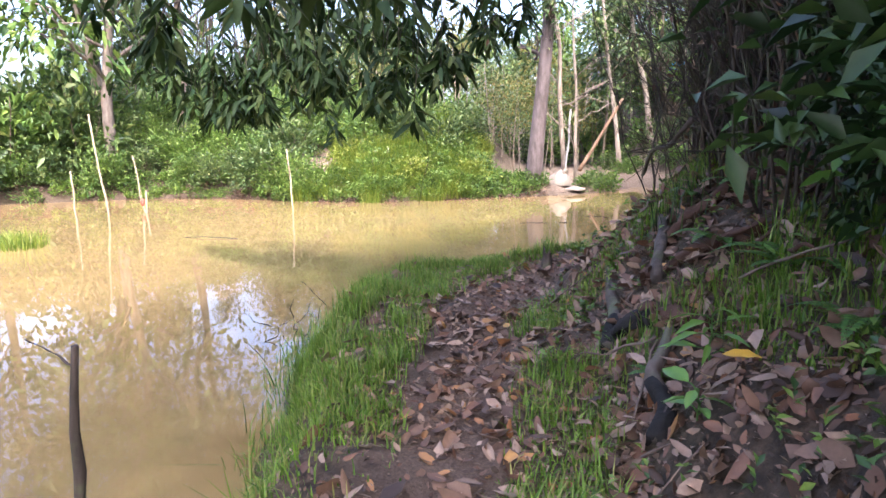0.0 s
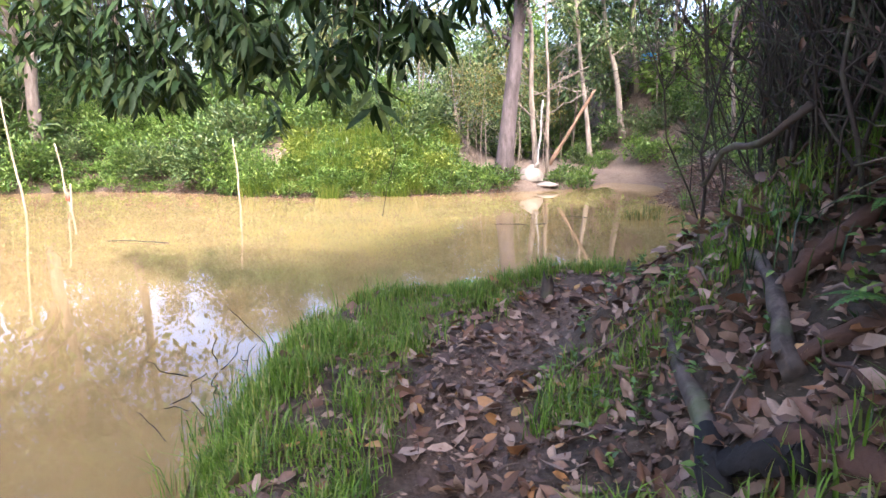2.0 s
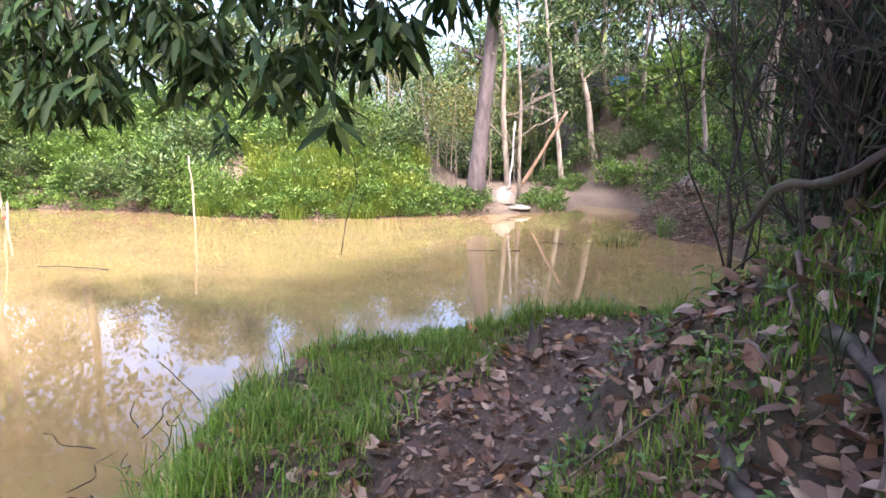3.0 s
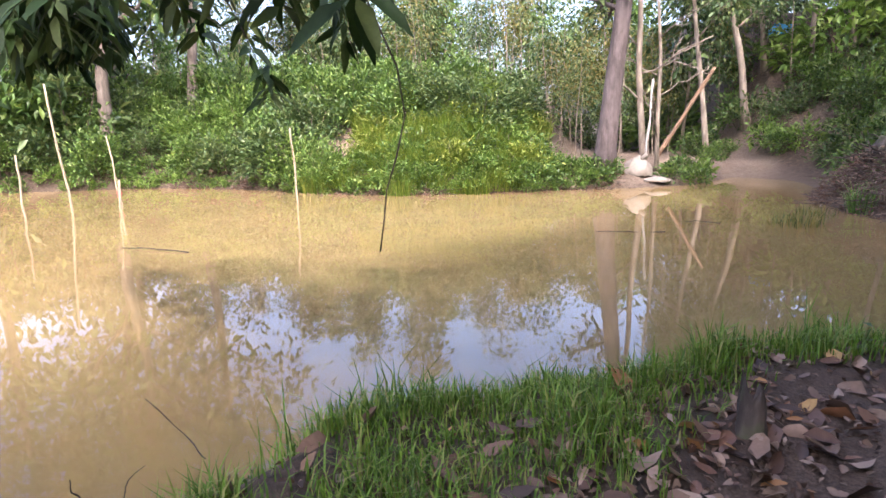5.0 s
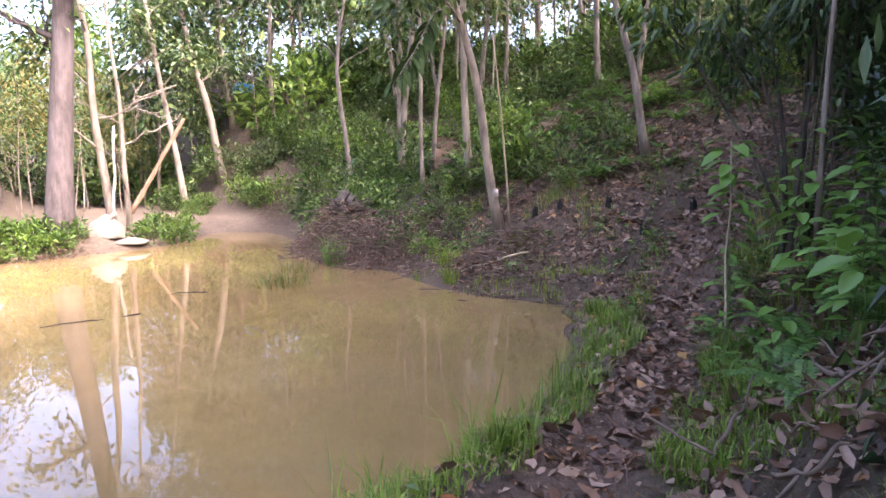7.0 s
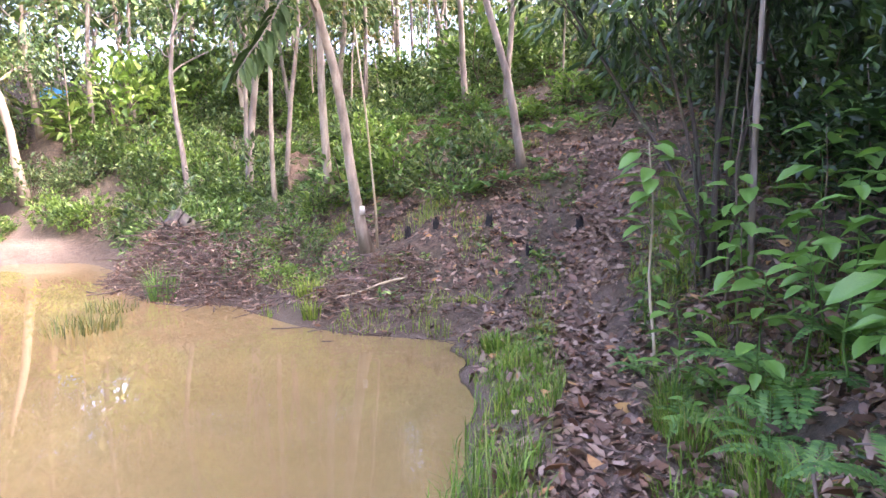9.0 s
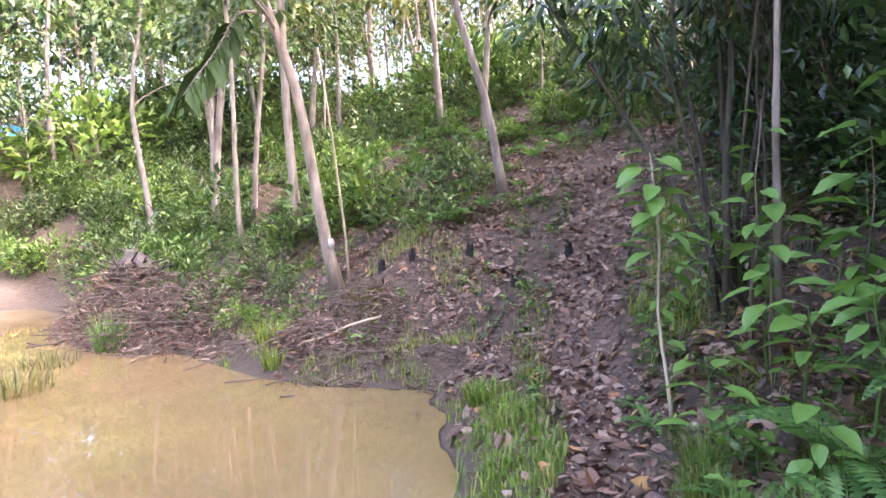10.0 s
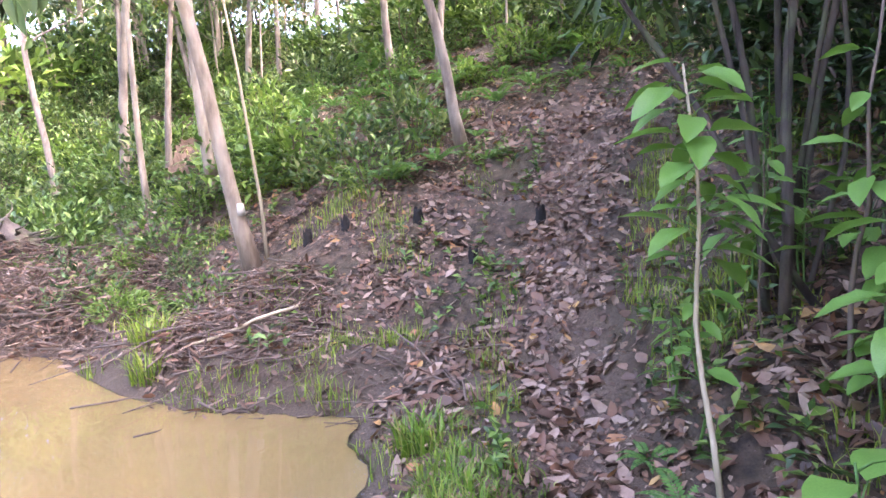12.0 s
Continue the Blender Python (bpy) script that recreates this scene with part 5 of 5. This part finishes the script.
# a blue sheet in the wood
def tarp():
    r = np.random.default_rng(909)
    u, v = np.meshgrid(np.linspace(0, 1, 14), np.linspace(0, 1, 8))
    V = np.stack([1.1 * (u - 0.5), 0.5 * np.sin(u * 5) * 0.3, 0.45 * (v - 0.5) - 0.2 * (2 * u - 1) ** 2 + 0.06 * np.sin(9 * u + 5 * v)], -1).reshape(-1, 3)
    F = [(i * 14 + j, i * 14 + j + 1, (i + 1) * 14 + j + 1, (i + 1) * 14 + j) for i in range(7) for j in range(13)]
    ob = piece("tarpaulin", V, np.array(F), M_tarp, smooth=True)
    ob.location = (8.5, 38, 6.2)
    sol = ob.modifiers.new("thickness", "SOLIDIFY")
    sol.thickness = 0.01
    tagged(ob, "blue plastic sheet hung up among the trees", "tarpaulin")


tarp()

# ---- the slope: marked trees, heaps and earth steps ----
t1 = bare_tree("tapped_tree", 8.24, 16.62, (6.0, 17.3, 11.5), 0.095, 921, M_bark_pale, "pale smooth tree leaning beside the pond, with a split stem", 6, M_forest, 2.2, 0.4)
V, F = tube(np.array([(0.16, -0.05, 0.05), (0.12, -0.05, 1.0), (-0.05, -0.04, 2.6), (-0.22, 0.0, 4.0)]), [0.03, 0.022, 0.018, 0.012], 6)
piece("split_strip", V, F, M_pole, t1, True, "pale split strip of bark")
V, F = tube(np.array([(-0.17, -0.06, 0.85), (-0.18, -0.06, 0.92), (-0.185, -0.06, 1.0)]), [0.045, 0.05, 0.04], 8)
piece("latex_cup", V, F, M_rope, t1, True, "small white cup")
bare_tree("slope_tree", 9.2, 19.1, (8.2, 19.3, 12), 0.095, 922, M_bark_pale, "pale slim tree on the slope above the pond", 6, M_forest, 2.2, 0.45)
bare_tree("slope_tree", 11.2, 15.45, (9.5, 16.2, 11), 0.085, 923, M_bark, "slim brown-footed tree on the slope", 5, M_forest, 2.0, 0.5)
bare_tree("slope_tree", 14.0, 19.5, (13.2, 20.0, 13), 0.09, 924, M_bark, "slim grey tree high on the slope", 5, M_forest, 2.0, 0.5)
bare_tree("slope_tree", 8.9, 20.9, (8.3, 21.0, 11), 0.06, 925, M_bark_pale, "thin pale tree on the slope above the pond", 5, M_forest, 1.8, 0.45)


def debris_heap(x, y, seed, n, rad, h, label):
    """A heap of cut sticks and dry fronds."""
    r = np.random.default_rng(seed)
    parts = []
    for k in range(n):
        a, q = r.uniform(0, 6.28), rad * np.sqrt(r.uniform(0, 1))
        c = np.array([x + np.cos(a) * q, y + np.sin(a) * q, 0])
        c[2] = on_ground(c[0], c[1]) + h * (1 - (q / rad) ** 2) * r.uniform(0.1, 1.0)
        d = r.normal(size=3) * [1, 1, 0.25]
        ln = r.uniform(0.2, 0.75)
        parts.append(tube(wobble(c - d * ln / 2, c + d * ln / 2, 4, 0.05, r), np.linspace(0.008, 0.003, 4) * r.uniform(0.5, 1.6), 4))
    V, F = merge(parts)
    root = empty("debris_heap", label=label, category="debris", kind="stuff")
    piece("sticks_layer", V, F, M_twig, root, True)
    m = n * 4
    a, q = r.uniform(0, 6.28, m), rad * np.sqrt(r.uniform(0, 1, m))
    X, Y = x + np.cos(a) * q, y + np.sin(a) * q
    P = np.stack([X, Y, height(X, Y) + h * (1 - (q / rad) ** 2) * r.uniform(0, 1.0, m) + 0.02], 1)
    V, F = leaves8(P, r.normal(size=(m, 3)) * [1, 1, 0.4], r.normal(size=(m, 3)) + [0, 0, 1], r.uniform(0.06, 0.2, m), r.uniform(0.012, 0.045, m), droop=0.3)
    piece("dry_fronds_layer", V, F, M_litter, root)


debris_heap(7.35, 15.6, 931, 420, 1.0, 0.3, "heap of dry purplish-brown sticks and leaves under the tree")
debris_heap(6.6, 18.9, 932, 700, 1.4, 0.65, "tangled brush heap at the edge of the pond")
debris_heap(6.4, 20.9, 933, 700, 1.4, 0.95, "tangled brush heap at the edge of the pond")
for k, (x, y) in enumerate([(-13.6, 23.75), (-11.2, 23.55), (-9.0, 23.0), (-7.3, 22.3), (-6.3, 22.15), (-4.6, 22.1), (-2.6, 22.9), (-0.9, 23.7), (0.4, 24.1)]):
    debris_heap(x, y, 970 + k, 170, 0.8, 0.22, "dry grey sticks and dead stalks along the far bank")
debris_heap(6.75, 14.7, 936, 70, 0.8, 0.06, "dry flattened debris on the muddy shore")
debris_heap(6.7, 17.0, 937, 80, 0.8, 0.1, "dry flattened debris on the muddy shore")
debris_heap(7.6, 13.3, 934, 60, 0.9, 0.05, "dry flattened debris on the muddy shore")
log_piece("cut_pole", gz(6.6, 15.2, 0.1), gz(7.6, 14.9, 0.35), 0.018, 0.014, 935, M_pole, "pale cut pole lying on the debris heap", "pole", bend=0.02)
ball = blob("root_ball", 8, (0.42, 0.36, 0.42), gz(6.75, 21.2, 0.75), M_log, "upturned brown root ball with earth above the pond", "root ball")
r = np.random.default_rng(938)
for k in range(26):
    d = unit(r.normal(size=3) * [1, 1, 0.8])
    V, F = tube(wobble(d * 0.35, d * r.uniform(0.6, 1.05), 6, 0.12, r), np.linspace(0.03, 0.006, 6), 5)
    piece("root", V, F, M_bark_dark, ball, True)


def earth_steps():
    """Steps cut into the slope, each a packed tread with a log on its edge."""
    root = empty("earth_steps", label="steps cut into the brown earth of the slope", category="steps")
    r = np.random.default_rng(940)
    for k in range(9):
        c = np.array([10.15 + 0.26 * k, 21.5 + 0.42 * k])
        z = on_ground(*c) - 0.05
        u, v = np.meshgrid(np.linspace(-0.5, 0.5, 10), [0, 0.001, 0.34, 0.6])
        w = np.array([0, 1, 1, 1])[:, None] * 0.3 + 0 * u - np.array([0.2, 0, 0, 0.05])[:, None]
        V = np.stack([c[0] + u * 0.95 + v * 0.35, c[1] - u * 0.3 + v * 0.9, z + w + 0.03 * r.normal(size=u.shape)], -1).reshape(-1, 3)
        F = [(i * 10 + j, i * 10 + j + 1, (i + 1) * 10 + j + 1, (i + 1) * 10 + j) for i in range(3) for j in range(9)]
        step = piece("step", V, np.array(F), M_earth, root, True)


earth_steps()

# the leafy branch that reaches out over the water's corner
# same darkened, backlit tone as the branches over the pond
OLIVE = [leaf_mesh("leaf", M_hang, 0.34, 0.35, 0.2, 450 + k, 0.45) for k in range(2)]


def frond_branch():
    r = np.random.default_rng(950)
    root = empty("leafy_branch", 7.6, 17.1, 5.2, "drooping branch tip with long hanging green leaves over the pond", "branch")
    P = wobble((0, 0, 0), (-1.9, -0.8, -1.7), 10, 0.15, r, -0.35)
    V, F = tube(P, np.linspace(0.03, 0.008, 10), 6)
    piece("branch", V, F, M_bark, root, True)
    for k in range(26):
        i = 5 + k * 4 / 26
        a = P[int(i)] * (1 - i % 1) + P[min(int(i) + 1, 9)] * (i % 1)
        s = (-1) ** k
        place_leaf("leaf", OLIVE[k % 2], root, a, (-0.5 + s * 0.5, -0.3 - s * 0.6, -0.9 + r.uniform(-0.3, 0.3)), r.uniform(0.38, 0.52), r.uniform(-0.5, 0.5))


frond_branch()
# ferns over the upper slope
proto = fern(12.3, 17.5, 960, 7, 0.75, "pale green fern on the upper slope", "slope ferns", ribs=False)
r = np.random.default_rng(961)
for x, y in spots_in(r, 150, lambda x, y: sd(x, y) > 4.0 and float(trail_d(np.array([x]), np.array([y]))[0]) > 1.2, 8.5, 18, 13.5, 25, 0.6):
    c = copy_thing(proto, pose(x, y, on_ground(x, y), 0, 0, r.uniform(0, 360)))
    s = r.uniform(0.6, 1.4)
    c.scale = (s, s, s)
